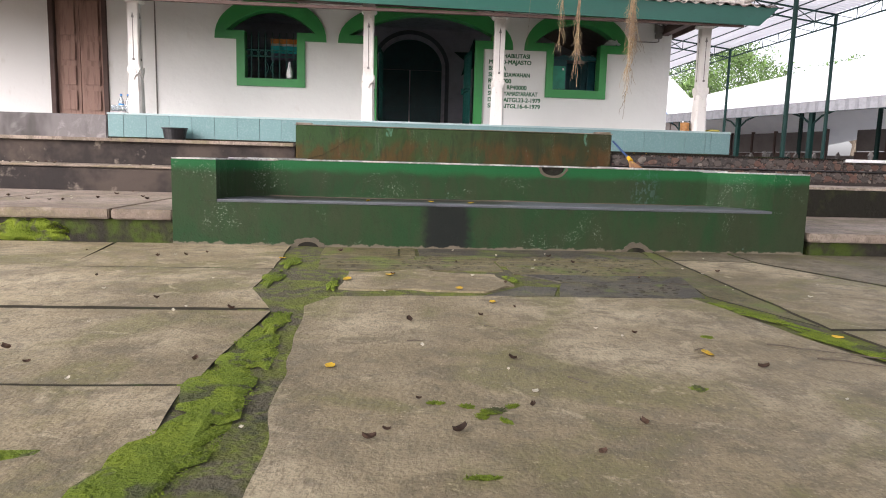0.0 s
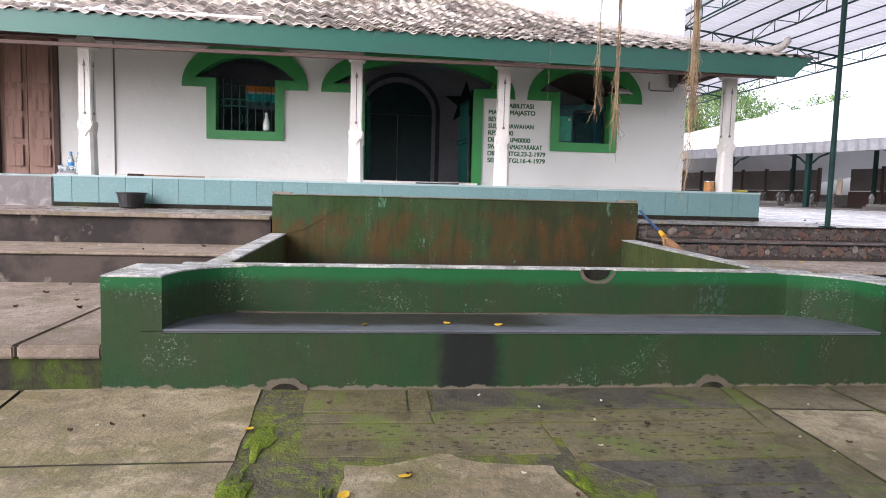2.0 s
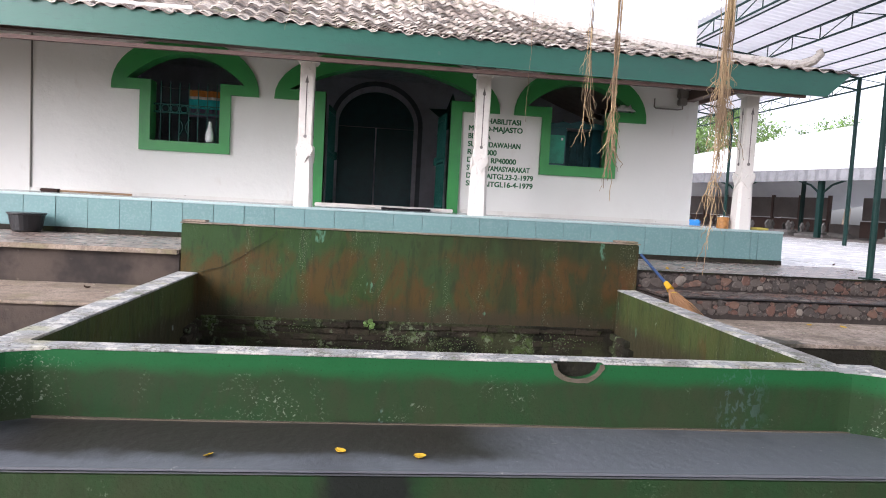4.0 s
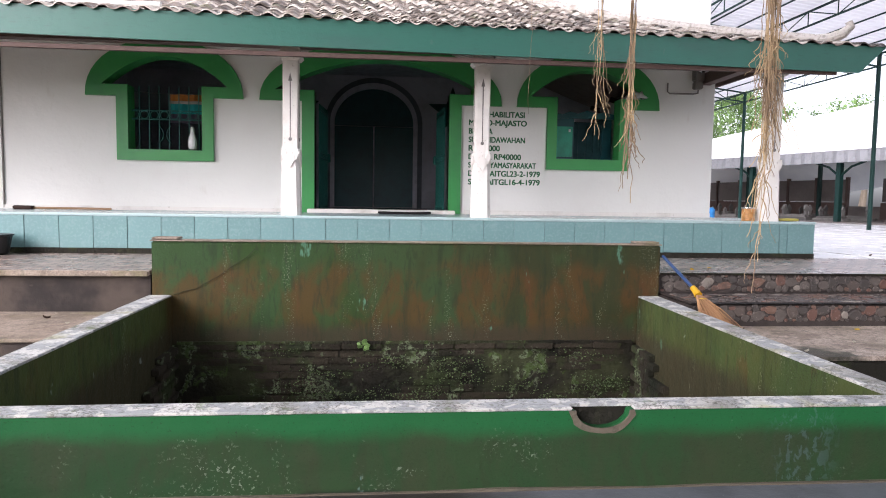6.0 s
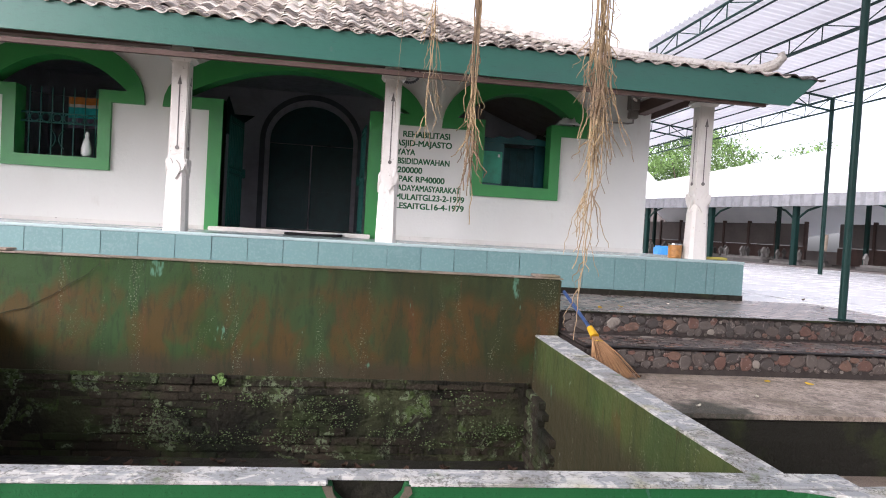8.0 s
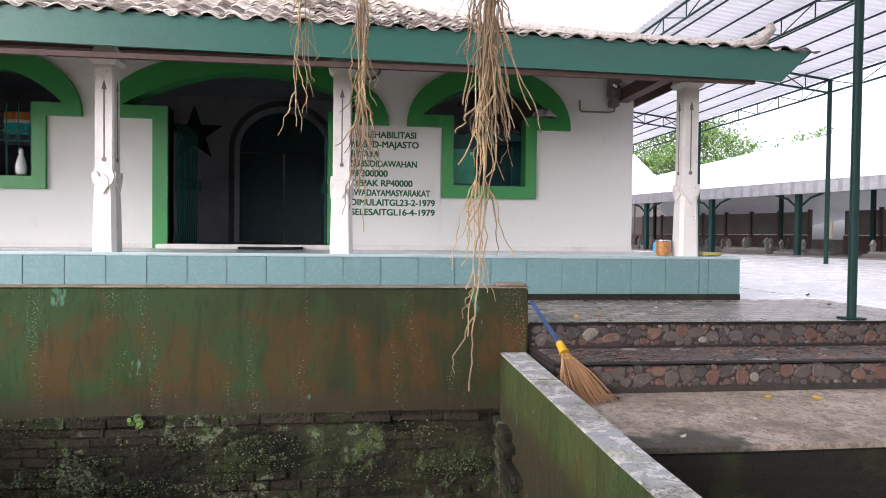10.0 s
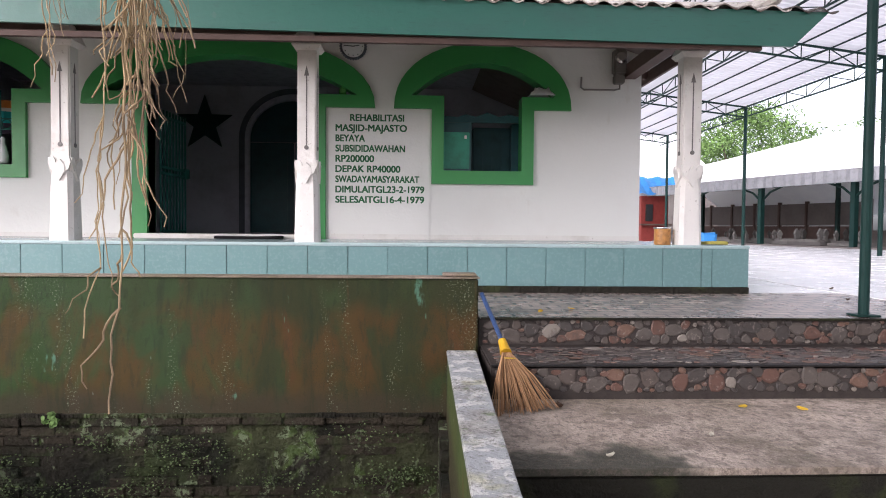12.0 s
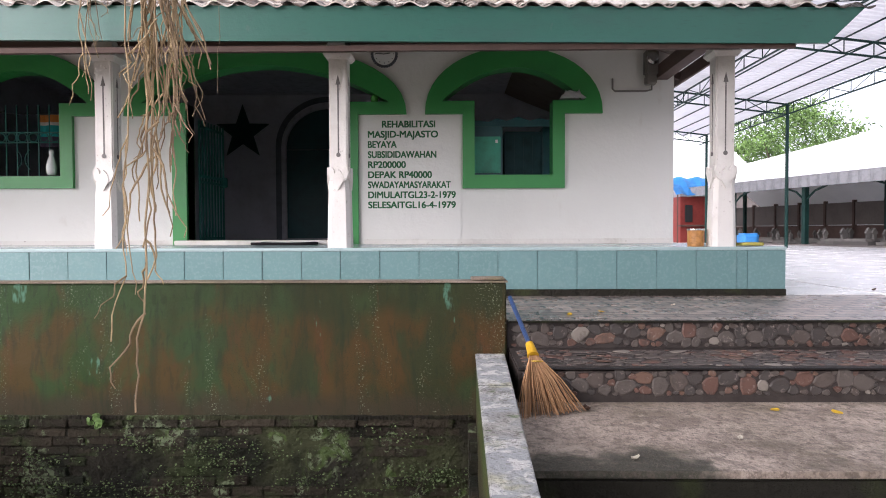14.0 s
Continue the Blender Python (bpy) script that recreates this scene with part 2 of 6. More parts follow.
LICHEN = Mat("lichen_plaster", (0.022, 0.019, 0.013), 0.95).speckle(1.3, 0.48, 0.62, (0.05, 0.055, 0.025), 0.8).over_both(38, 0.47, 0.53, 5.0, 0.54, 0.62, (0.17, 0.21, 0.12), 0.75).speckle(5, 0.56, 0.64, (0.06, 0.09, 0.025), 0.8, warp=1.0).speckle(0.9, 0.5, 0.62, (0.01, 0.01, 0.007), 0.9).relief(9, 0.05).relief(30, 0.02).done()
WHITE = Mat("limewash", (0.73, 0.715, 0.68), 0.75).speckle(0.7, 0.5, 0.8, (0.66, 0.62, 0.58), 0.55).speckle(5, 0.62, 0.78, (0.58, 0.53, 0.47), 0.5, stretch=(1, 1, 0.4)).relief(4, 0.012).relief(40, 0.002).done()
COLUMN_WHITE = Mat("column_limewash", (0.7, 0.67, 0.63), 0.75).speckle(3, 0.5, 0.75, (0.5, 0.46, 0.41), 0.6).speckle(22, 0.64, 0.72, (0.28, 0.24, 0.2), 0.6).relief(16, 0.008).done()
TRIM = Mat("green_trim_paint", (0.035, 0.25, 0.06), 0.38).speckle(1.8, 0.5, 0.75, (0.03, 0.17, 0.06), 0.6).speckle(30, 0.66, 0.74, (0.1, 0.2, 0.08), 0.5).relief(12, 0.004).done()
FASCIA = Mat("fascia_green_paint", (0.022, 0.115, 0.085), 0.4).speckle(1.2, 0.45, 0.75, (0.03, 0.095, 0.078), 0.6, stretch=(1, 1, 3)).speckle(30, 0.55, 0.7, (0.018, 0.07, 0.055), 0.4, stretch=(0.3, 1, 2)).speckle(8, 0.68, 0.74, (0.06, 0.12, 0.1), 0.5).relief(10, 0.003).done()
TEAL = plain("teal_paint", (0.008, 0.085, 0.1), 0.4)
IRON = plain("green_iron", (0.015, 0.1, 0.085), 0.5)
POST_GREEN = plain("post_green_paint", (0.007, 0.032, 0.027), 0.5, per_piece=0.15)
GLAZE = Mat("pale_blue_glaze", (0.125, 0.225, 0.225), 0.3).shade(0.06).speckle(35, 0.5, 0.62, (0.18, 0.29, 0.285), 0.5).speckle(0.8, 0.5, 0.7, (0.125, 0.235, 0.215), 0.5).speckle(9, 0.55, 0.65, (0.17, 0.265, 0.265), 0.5).speckle(2, 0.5, 0.7, (0.125, 0.215, 0.22), 0.5).speckle(24, 0.7, 0.76, (0.14, 0.2, 0.2), 0.5).done()
PORCH = Mat("porch_tile", (0.36, 0.46, 0.46), 0.2).speckle(2, 0.5, 0.7, (0.29, 0.38, 0.38), 0.5).speckle(30, 0.6, 0.7, (0.2, 0.25, 0.25), 0.4).done()
GREY_WALL = Mat("grey_parapet", (0.17, 0.155, 0.15), 0.9).speckle(3, 0.5, 0.66, (0.32, 0.3, 0.29), 0.7, warp=1.0).speckle(1.3, 0.5, 0.7, (0.06, 0.055, 0.05), 0.8, stretch=(1, 1, 0.4)).relief(14, 0.01).done()
PEBBLE = Mat("pebble", (0.25, 0.19, 0.16), 0.5)
ramp = PEBBLE.n.new("ShaderNodeValToRGB")
ramp.color_ramp.interpolation = "CONSTANT"
for k, (at, col) in enumerate([(0.0, (0.125, 0.07, 0.054)), (0.2, (0.1, 0.084, 0.073)), (0.45, (0.064, 0.055, 0.05)), (0.7, (0.15, 0.09, 0.066)), (0.82, (0.22, 0.19, 0.16)), (0.87, (0.095, 0.076, 0.065))]):
    e = ramp.color_ramp.elements[k] if k < 2 else ramp.color_ramp.elements.new(at)
    e.position, e.color = at, (*col, 1)
PEBBLE.l.new(PEBBLE.pick(), ramp.inputs[0])
PEBBLE.c = ramp.outputs[0]
PEBBLE = PEBBLE.speckle(14, 0.5, 0.7, (0.07, 0.055, 0.048), 0.7).speckle(26, 0.58, 0.68, (0.25, 0.21, 0.18), 0.6, warp=1.0).relief(50, 0.004).gloss(4, 0.2, 0.5).done()
PEBBLE_BED = plain("pebble_bed", (0.05, 0.04, 0.035), 0.6, vary=0.25, scale=12)
TERRACE = Mat("terrace_tile", (0.25, 0.22, 0.2), 0.35)
bt = TERRACE.n.new("ShaderNodeTexBrick")
bt.inputs["Scale"].default_value = 1.0
bt.inputs["Brick Width"].default_value, bt.inputs["Row Height"].default_value, bt.inputs["Mortar Size"].default_value = 0.21, 0.13, 0.014
bt.inputs["Color1"].default_value, bt.inputs["Color2"].default_value, bt.inputs["Mortar"].default_value = (0.46, 0.355, 0.3, 1), (0.24, 0.185, 0.16, 1), (0.06, 0.05, 0.044, 1)
TERRACE.l.new(TERRACE.pos, bt.inputs["Vector"])
TERRACE.c = bt.outputs["Color"]
TERRACE = TERRACE.speckle(1.2, 0.5, 0.7, (0.14, 0.12, 0.11), 0.5).speckle(14, 0.5, 0.66, (0.1, 0.08, 0.07), 0.6).relief(9, 0.012).relief(40, 0.006).gloss(3, 0.15, 0.42).done()
YARD = Mat("yard_tile", (0.9, 0.88, 0.86), 0.3).speckle(2, 0.45, 0.7, (0.8, 0.78, 0.76), 0.6).speckle(8, 0.66, 0.74, (0.55, 0.52, 0.5), 0.5).relief(12, 0.006).gloss(2, 0.12, 0.4).done()
TILE = Mat("roof_tile", (0.25, 0.17, 0.135), 0.8)
ramp = TILE.n.new("ShaderNodeValToRGB")
for k, (at, col) in enumerate([(0.0, (0.06, 0.047, 0.037)), (1.0, (0.66, 0.6, 0.53)), (0.35, (0.17, 0.13, 0.105)), (0.7, (0.38, 0.32, 0.27))]):
    e = ramp.color_ramp.elements[k] if k < 2 else ramp.color_ramp.elements.new(at)
    e.position, e.color = at, (*col, 1)
TILE.l.new(TILE.pick(), ramp.inputs[0])
TILE.c = ramp.outputs[0]
TILE = TILE.speckle(6, 0.54, 0.66, (0.1, 0.085, 0.065), 0.6).over_both(30, 0.5, 0.6, 5.0, 0.46, 0.58, (0.6, 0.57, 0.53), 0.6).speckle(2.5, 0.56, 0.68, (0.13, 0.14, 0.06), 0.5).relief(30, 0.006).gloss(1.1, 0.25, 0.75)
TILE.b.inputs["Specular IOR Level"].default_value = 0.5
TILE = TILE.done()
WOOD_OLD = Mat("weathered_door_wood", (0.34, 0.215, 0.17), 0.7).speckle(3, 0.45, 0.7, (0.17, 0.1, 0.08), 0.7, stretch=(6, 6, 0.6)).speckle(4, 0.58, 0.72, (0.33, 0.24, 0.2), 0.7, stretch=(5, 5, 0.4)).relief(30, 0.004, stretch=(5, 5, 0.3)).done()
WOOD_DARK = plain("dark_timber", (0.1, 0.065, 0.055), 0.7, scale=4)
SHEET = Mat("corrugated_sheet", (0.78, 0.77, 0.8), 0.4, 0.0).speckle(1.5, 0.5, 0.7, (0.66, 0.64, 0.66), 0.6).relief(8, 0.002).done()
# Translucency added to the metal so the sheet's underside looks brighter.
thin = SHEET.node_tree.nodes.new("ShaderNodeBsdfTranslucent")
thin.inputs["Color"].default_value = (0.8, 0.79, 0.8, 1)
both = SHEET.node_tree.nodes.new("ShaderNodeMixShader")
both.inputs[0].default_value = 0.3
SHEET.node_tree.links.new(SHEET.node_tree.nodes["Principled BSDF"].outputs[0], both.inputs[1])
SHEET.node_tree.links.new(thin.outputs[0], both.inputs[2])
SHEET.node_tree.links.new(both.outputs[0], SHEET.node_tree.nodes["Material Output"].inputs["Surface"])
ROOF_WHITE = Mat("pale_sheet_roof", (0.8, 0.8, 0.8), 0.5).speckle(0.8, 0.5, 0.7, (0.7, 0.7, 0.72), 0.5).relief(6, 0.003).done()
DARK_ROOM = plain("dim_wall", (0.6, 0.59, 0.65), 0.8, scale=1.5)
CEIL = plain("ceiling_board", (0.66, 0.64, 0.7), 0.8)
ROOT = Mat("aerial_root", (0.4, 0.29, 0.165), 0.75).shade(0.4).speckle(4, 0.42, 0.62, (0.22, 0.15, 0.1), 0.85).speckle(30, 0.55, 0.7, (0.12, 0.08, 0.05), 0.5).relief(60, 0.004).done()
BARK = plain("bark", (0.13, 0.105, 0.08), 0.9, scale=8, bump=0.02)
LEAF = Mat("foliage", (0.12, 0.2, 0.06), 0.5).shade(0.5).done()
GROUND = Mat("earth", (0.13, 0.105, 0.075), 0.95).speckle(0.6, 0.45, 0.65, (0.08, 0.1, 0.035), 0.7).relief(6, 0.03).done()
FAR_WALL = plain("far_wall", (0.16, 0.14, 0.13), 0.85, scale=1.2)
BLACK = plain("black_plastic", (0.012, 0.012, 0.013), 0.35, vary=0.1)
LETTER = plain("letter_paint", (0.04, 0.14, 0.065), 0.6)
STAR = plain("star_paint", (0.012, 0.05, 0.05), 0.6)

# ---- mesh helpers ----


def part(name, bm, material, parent=None, label="", smooth=False):
    me = bpy.data.meshes.new(name)
    bmesh.ops.recalc_face_normals(bm, faces=bm.faces)
    bm.to_mesh(me)
    bm.free()
    if material:
        me.materials.append(material)
    if smooth:
        for p in me.polygons:
            p.use_smooth = True
    ob = new(name, me)
    if parent:
        ob.parent = parent
    return tagged(ob, label=label)


def piece(name, me, m, parent):
    ob = new(name, me)
    ob.parent, ob.matrix_basis = parent, m
    return ob


def thing(name, label, category, group="", kind="", at=(0, 0, 0)):
    ob = new(name)
    ob.location = at
    return tagged(ob, label, category, group, kind)


def box(x0, y0, z0, x1, y1, z1, bevel=0.0, bm=None, cuts=0, rag=0.0):
    """A box between two corners, with its edges broken, subdivided and roughened if asked."""
    b = bmesh.new()
    bmesh.ops.create_cube(b, size=1.0)
    for v in b.verts:
        v.co = Vector(((x0 + x1) / 2 + v.co.x * (x1 - x0), (y0 + y1) / 2 + v.co.y * (y1 - y0), (z0 + z1) / 2 + v.co.z * (z1 - z0)))
    if cuts:
        bmesh.ops.subdivide_edges(b, edges=b.edges[:], cuts=cuts, use_grid_fill=True)
    if rag:
        for v in b.verts:
            v.co += rag * noise.noise_vector(v.co * 2.3)
    if bevel:
        sharp = [e for e in b.edges if len(e.link_faces) == 2 and e.calc_face_angle() > 0.7]
        bmesh.ops.bevel(b, geom=sharp, offset=bevel, segments=2, affect="EDGES", clamp_overlap=True)
    if bm is None:
        return b
    return join(bm, b)


def join(bm, b, m=None):
    me = bpy.data.meshes.new("tmp")
    if m is not None:
        bmesh.ops.transform(b, matrix=m, verts=b.verts)
    b.to_mesh(me)
    b.free()
    bm.from_mesh(me)
    bpy.data.meshes.remove(me)
    return bm


def plate(loops, y0, y1):
    """A plate in the x-z plane between y0 and y1: the first loop is its outline, the others are holes."""
    bm = bmesh.new()
    edges = []
    for loop in loops:
        vs = [bm.verts.new((x, y0, z)) for x, z in loop]
        edges += [bm.edges.new((a, b)) for a, b in zip(vs, vs[1:] + vs[:1])]
    bmesh.ops.triangle_fill(bm, edges=edges, use_beauty=True)
    got = bmesh.ops.extrude_face_region(bm, geom=bm.faces[:])
    bmesh.ops.translate(bm, verts=[v for v in got["geom"] if isinstance(v, bmesh.types.BMVert)], vec=(0, y1 - y0, 0))
    return bm


def prism(outline, z0, z1, bevel=0.0):
    """An upright prism over a plan outline."""
    bm = bmesh.new()
    f = bm.faces.new([bm.verts.new((x, y, z0)) for x, y in outline])
    got = bmesh.ops.extrude_face_region(bm, geom=[f])
    bmesh.ops.translate(bm, verts=[v for v in got["geom"] if isinstance(v, bmesh.types.BMVert)], vec=(0, 0, z1 - z0))
    if bevel:
        bmesh.ops.bevel(bm, geom=[e for e in bm.edges if e.calc_length() > 2 * bevel], offset=bevel, segments=2, affect="EDGES", clamp_overlap=True)
    return bm


def lathe(profile, n=20, at=(0, 0, 0), bm=None):
    """A turned body from rows of radius and height."""
    b = bmesh.new()
    rings = [[b.verts.new((at[0] + r * math.cos(2 * math.pi * k / n), at[1] + r * math.sin(2 * math.pi * k / n), at[2] + z)) for k in range(n)] for r, z in profile]
    for p, q in zip(rings, rings[1:]):
        for k in range(n):
            b.faces.new((p[k], p[(k + 1) % n], q[(k + 1) % n], q[k]))
    b.faces.new(rings[0][::-1])
    b.faces.new(rings[-1])
    return b if bm is None else join(bm, b)


def tube(points, r, n=6, bm=None, r1=None):
    """A bent rod through points, tapered from r to r1."""
    b = bmesh.new()
    pts = [Vector(p) for p in points]
    rings = []
    for k, p in enumerate(pts):
        way = (pts[min(k + 1, len(pts) - 1)] - pts[max(k - 1, 0)]).normalized()
        side = way.cross((0.13, 0.97, 0.2)).normalized()
        up = way.cross(side)
        rk = r + ((r1 if r1 is not None else r) - r) * k / (len(pts) - 1)
        rings.append([b.verts.new(p + rk * (math.cos(2 * math.pi * j / n) * side + math.sin(2 * math.pi * j / n) * up)) for j in range(n)])
    for p, q in zip(rings, rings[1:]):
        for j in range(n):
            b.faces.new((p[j], p[(j + 1) % n], q[(j + 1) % n], q[j]))
    b.faces.new(rings[0][::-1])
    b.faces.new(rings[-1])
    return b if bm is None else join(bm, b)


def crumpled(x0, y0, z0, x1, y1, z1, n, amount):
    """A thin creased heap of plastic."""
    bm = bmesh.new()
    rows = []
    for j in range(n + 1):
        row = []
        for k in range(n + 1):
            u, v = k / n, j / n
            edge = min(u, 1 - u, v, 1 - v) * 4
            w = noise.noise_vector((x0 + 3.1 * u * (x1 - x0) * 3, y0 + 3.1 * v * (y1 - y0) * 3, 1.7))
            h = z0 + (z1 - z0) * min(1.0, edge) * (0.45 + abs(noise.noise((u * 5 + x0, v * 5 + y0, 4))) + 0.5 * abs(noise.noise((u * 13, v * 13, x0))))
            row.append(bm.verts.new((x0 + u * (x1 - x0) + amount * w.x, y0 + v * (y1 - y0) + amount * w.y, h)))
        rows.append(row)
    for p, q in zip(rows, rows[1:]):
        for a, b, c, d in zip(p, p[1:], q[1:], q):
            bm.faces.new((a, b, c, d))
    got = bmesh.ops.extrude_face_region(bm, geom=bm.faces[:])
    bmesh.ops.translate(bm, verts=[v for v in got["geom"] if isinstance(v, bmesh.types.BMVert)], vec=(0, 0, 0.006))
    return bm


def structure(name, bm, material, label, category, smooth=False):
    return tagged(part(name, bm, material, None, "", smooth), label, category, kind="structure")


def fall(y):
    """The height of the sloping forecourt."""
    return -0.014 * max(0.0, 5.8 - y)


# ---- ground ----
bm = bmesh.new()
ys = [-60, -20, -4, 0, 1.5, 3, 4.5, 5.9]
rows = [[bm.verts.new((x, y, fall(max(y, -4)) - 0.08)) for x in (-80, -20, -6, -2, 0, 2, 4, 8, 25, 120)] for y in ys]
for y, z in ((5.92, -0.8), (70, -0.8), (72, 0.85), (900, 0.85)):
    rows.append([bm.verts.new((x, y, z)) for x in (-80, -20, -6, -2, 0, 2, 4, 8, 25, 120)])
for p, q in zip(rows, rows[1:]):
    for a, b, c, d in zip(p, p[1:], q[1:], q):
        bm.faces.new((a, b, c, d))
structure("ground", bm, GROUND, "bare earth with moss around the paved court", "ground")
bm = bmesh.new()
xs, ys = np.linspace(-4, 6.5, 64), np.linspace(-1.5, 5.85, 46)
grid = [[bm.verts.new((x, y, fall(y) - 0.036 + 0.006 * noise.noise((x * 3, y * 3, 0)))) for x in xs] for y in ys]
for p, q in zip(grid, grid[1:]):
    for a, b, c, d in zip(p, p[1:], q[1:], q):
        bm.faces.new((a, b, c, d))
structure("pavement", bm, MORTAR, "dark mossy mortar bed under worn court slabs", "pavement", True)
pavement = bpy.data.objects["pavement"]


def slab(outline, material, z=0.008, thick=0.07, rag=0.012, step=0.12, dirt=True):
    """One paving slab with a broken outline, lying on the sloping court."""
    pts = []
    for (x0, y0), (x1, y1) in zip(outline, outline[1:] + outline[:1]):
        n = max(1, round(math.hypot(x1 - x0, y1 - y0) / step))
        for k in range(n):
            x, y = x0 + (x1 - x0) * k / n, y0 + (y1 - y0) * k / n
            w = noise.noise_vector((x * 4, y * 4, 3)) * rag
            pts.append((x + w.x, y + w.y))
    bm = bmesh.new()
    top = [bm.verts.new((x, y, fall(y) + z)) for x, y in pts]
    low = [bm.verts.new((x, y, fall(y) + z - thick)) for x, y in pts]
    bm.faces.new(top)
    for k in range(len(pts)):
        j = (k + 1) % len(pts)
        bm.faces.new((top[k], low[k], low[j], top[j]))
    ob = part("slab", bm, material, pavement)
    ob.data.materials.append(MORTAR)
    for p in ob.data.polygons:
        p.material_index = 1 if dirt and p.normal.z < 0.5 else 0
    return ob


for q in [
    [(-4, -1.5), (-0.25, -1.5), (-0.2, 0.6), (-4, 0.6)], [(-4, 0.63), (-0.2, 0.63), (-0.14, 1.6), (-0.2, 2.3), (-4, 2.3)],
    [(-4, 2.32), (-0.18, 2.32), (-0.1, 3.4), (-4, 3.4)], [(-1.68, 3.46), (-0.12, 3.46), (-0.3, 3.95), (-0.3, 4.6), (-1.68, 4.58)],
    [(-4, 3.46), (-1.7, 3.46), (-1.66, 4.6), (-1.8, 5.72), (-4, 5.72)], [(-1.665, 4.6), (-0.3, 4.62), (-0.35, 5.79), (-1.77, 5.72)],
]:
    slab(q, PAVING)
slab([(0.2, -1.5), (2.7, -1.5), (2.75, 0.8), (2.62, 2.2), (2.3, 3.78), (0.9, 3.79), (0.17, 3.74), (0.06, 3.5), (0.09, 3.0), (0.12, 2.4), (0.17, 1.7)], PAVING, 0.012, rag=0.03, step=0.06)
for q in [[(2.9, -1.5), (6.5, -1.5), (6.5, 1.8), (2.9, 1.8)], [(2.85, 1.84), (6.5, 1.84), (6.5, 3.1), (2.75, 3.1)], [(2.72, 3.14), (6.5, 3.14), (6.5, 4.1), (3.9, 4.15), (3.45, 5.2), (2.8, 5.25)], [(3.95, 4.2), (6.5, 4.15), (6.5, 5.68), (4.22, 5.68), (4.2, 5.79), (3.5, 5.79), (3.5, 5.25)], [(2.81, 5.275), (3.46, 5.225), (3.47, 5.79), (2.81, 5.79)]]:
    slab(q, PAVING_DAMP if q[0][1] > 4 else PAVING)
slab([(2.44, 3.9), (2.7, 3.2), (2.78, 5.25), (2.78, 5.79), (2.72, 5.75)], PAVING_MOSSY, 0.004)
for q in [[(-0.05, 5.3), (0.56, 5.3), (0.56, 5.68), (-0.05, 5.68)], [(0.58, 5.3), (0.7, 5.3), (0.7, 5.76), (0.58, 5.76)], [(-0.04, 5.12), (0.68, 5.12), (0.68, 5.26), (-0.04, 5.26)]]:
    slab(q, PAVING_MOSSY, 0.006, rag=0.012, dirt=False)
slab([(0.18, 3.97), (1.05, 3.95), (1.32, 4.15), (1.22, 4.5), (0.7, 4.62), (0.24, 4.55)], PAVING, 0.01, rag=0.07, step=0.05, dirt=False)
for q, m in [([(0.73, 5.3), (2.66, 5.32), (2.68, 5.72), (0.73, 5.7)], PAVING_DARK), ([(0.7, 5.1), (2.6, 5.12), (2.62, 5.28), (0.7, 5.27)], PAVING_MOSSY), ([(-0.02, 4.88), (1.3, 4.88), (1.3, 5.07), (-0.02, 5.08)], PAVING_MOSSY),
             ([(1.32, 4.88), (2.6, 4.9), (2.6, 5.09), (1.32, 5.07)], PAVING_MOSSY), ([(0.0, 4.66), (1.3, 4.66), (1.3, 4.86), (0.0, 4.86)], PAVING_MOSSY), ([(1.36, 4.56), (2.56, 4.58), (2.58, 4.87), (1.36, 4.86)], PAVING_MOSSY),
             ([(1.5, 3.84), (2.4, 3.84), (2.5, 4.26), (1.62, 4.26)], PAVING_DARK), ([(1.62, 4.29), (2.5, 4.29), (2.55, 4.55), (1.4, 4.54)], PAVING_DARK), ([(1.05, 3.84), (1.46, 3.84), (1.56, 4.1), (1.36, 4.14)], PAVING_DARK)]:
    slab(q, m, 0.005, rag=0.015, dirt=False)
bm = bmesh.new()
for y0, y1, x0, x1 in [(3.88, 4.22, 1.66, 2.36), (4.33, 4.52, 1.6, 2.45), (4.6, 4.84, 1.4, 2.5), (4.9, 5.05, 0.1, 2.5), (5.14, 5.25, 0.75, 2.5), (4.7, 4.84, 0.1, 1.2)]:
    for k in range(int((x1 - x0) * (y1 - y0) * 170)):
        x, y = random.uniform(x0, x1), random.uniform(y0, y1)
        box(x - 0.014, y - 0.004, fall(y), x + 0.014, y + 0.004, fall(y) + 0.0075, 0.0, bm)
tagged(part("drill_marks", bm, MORTAR, pavement), kind="stuff")



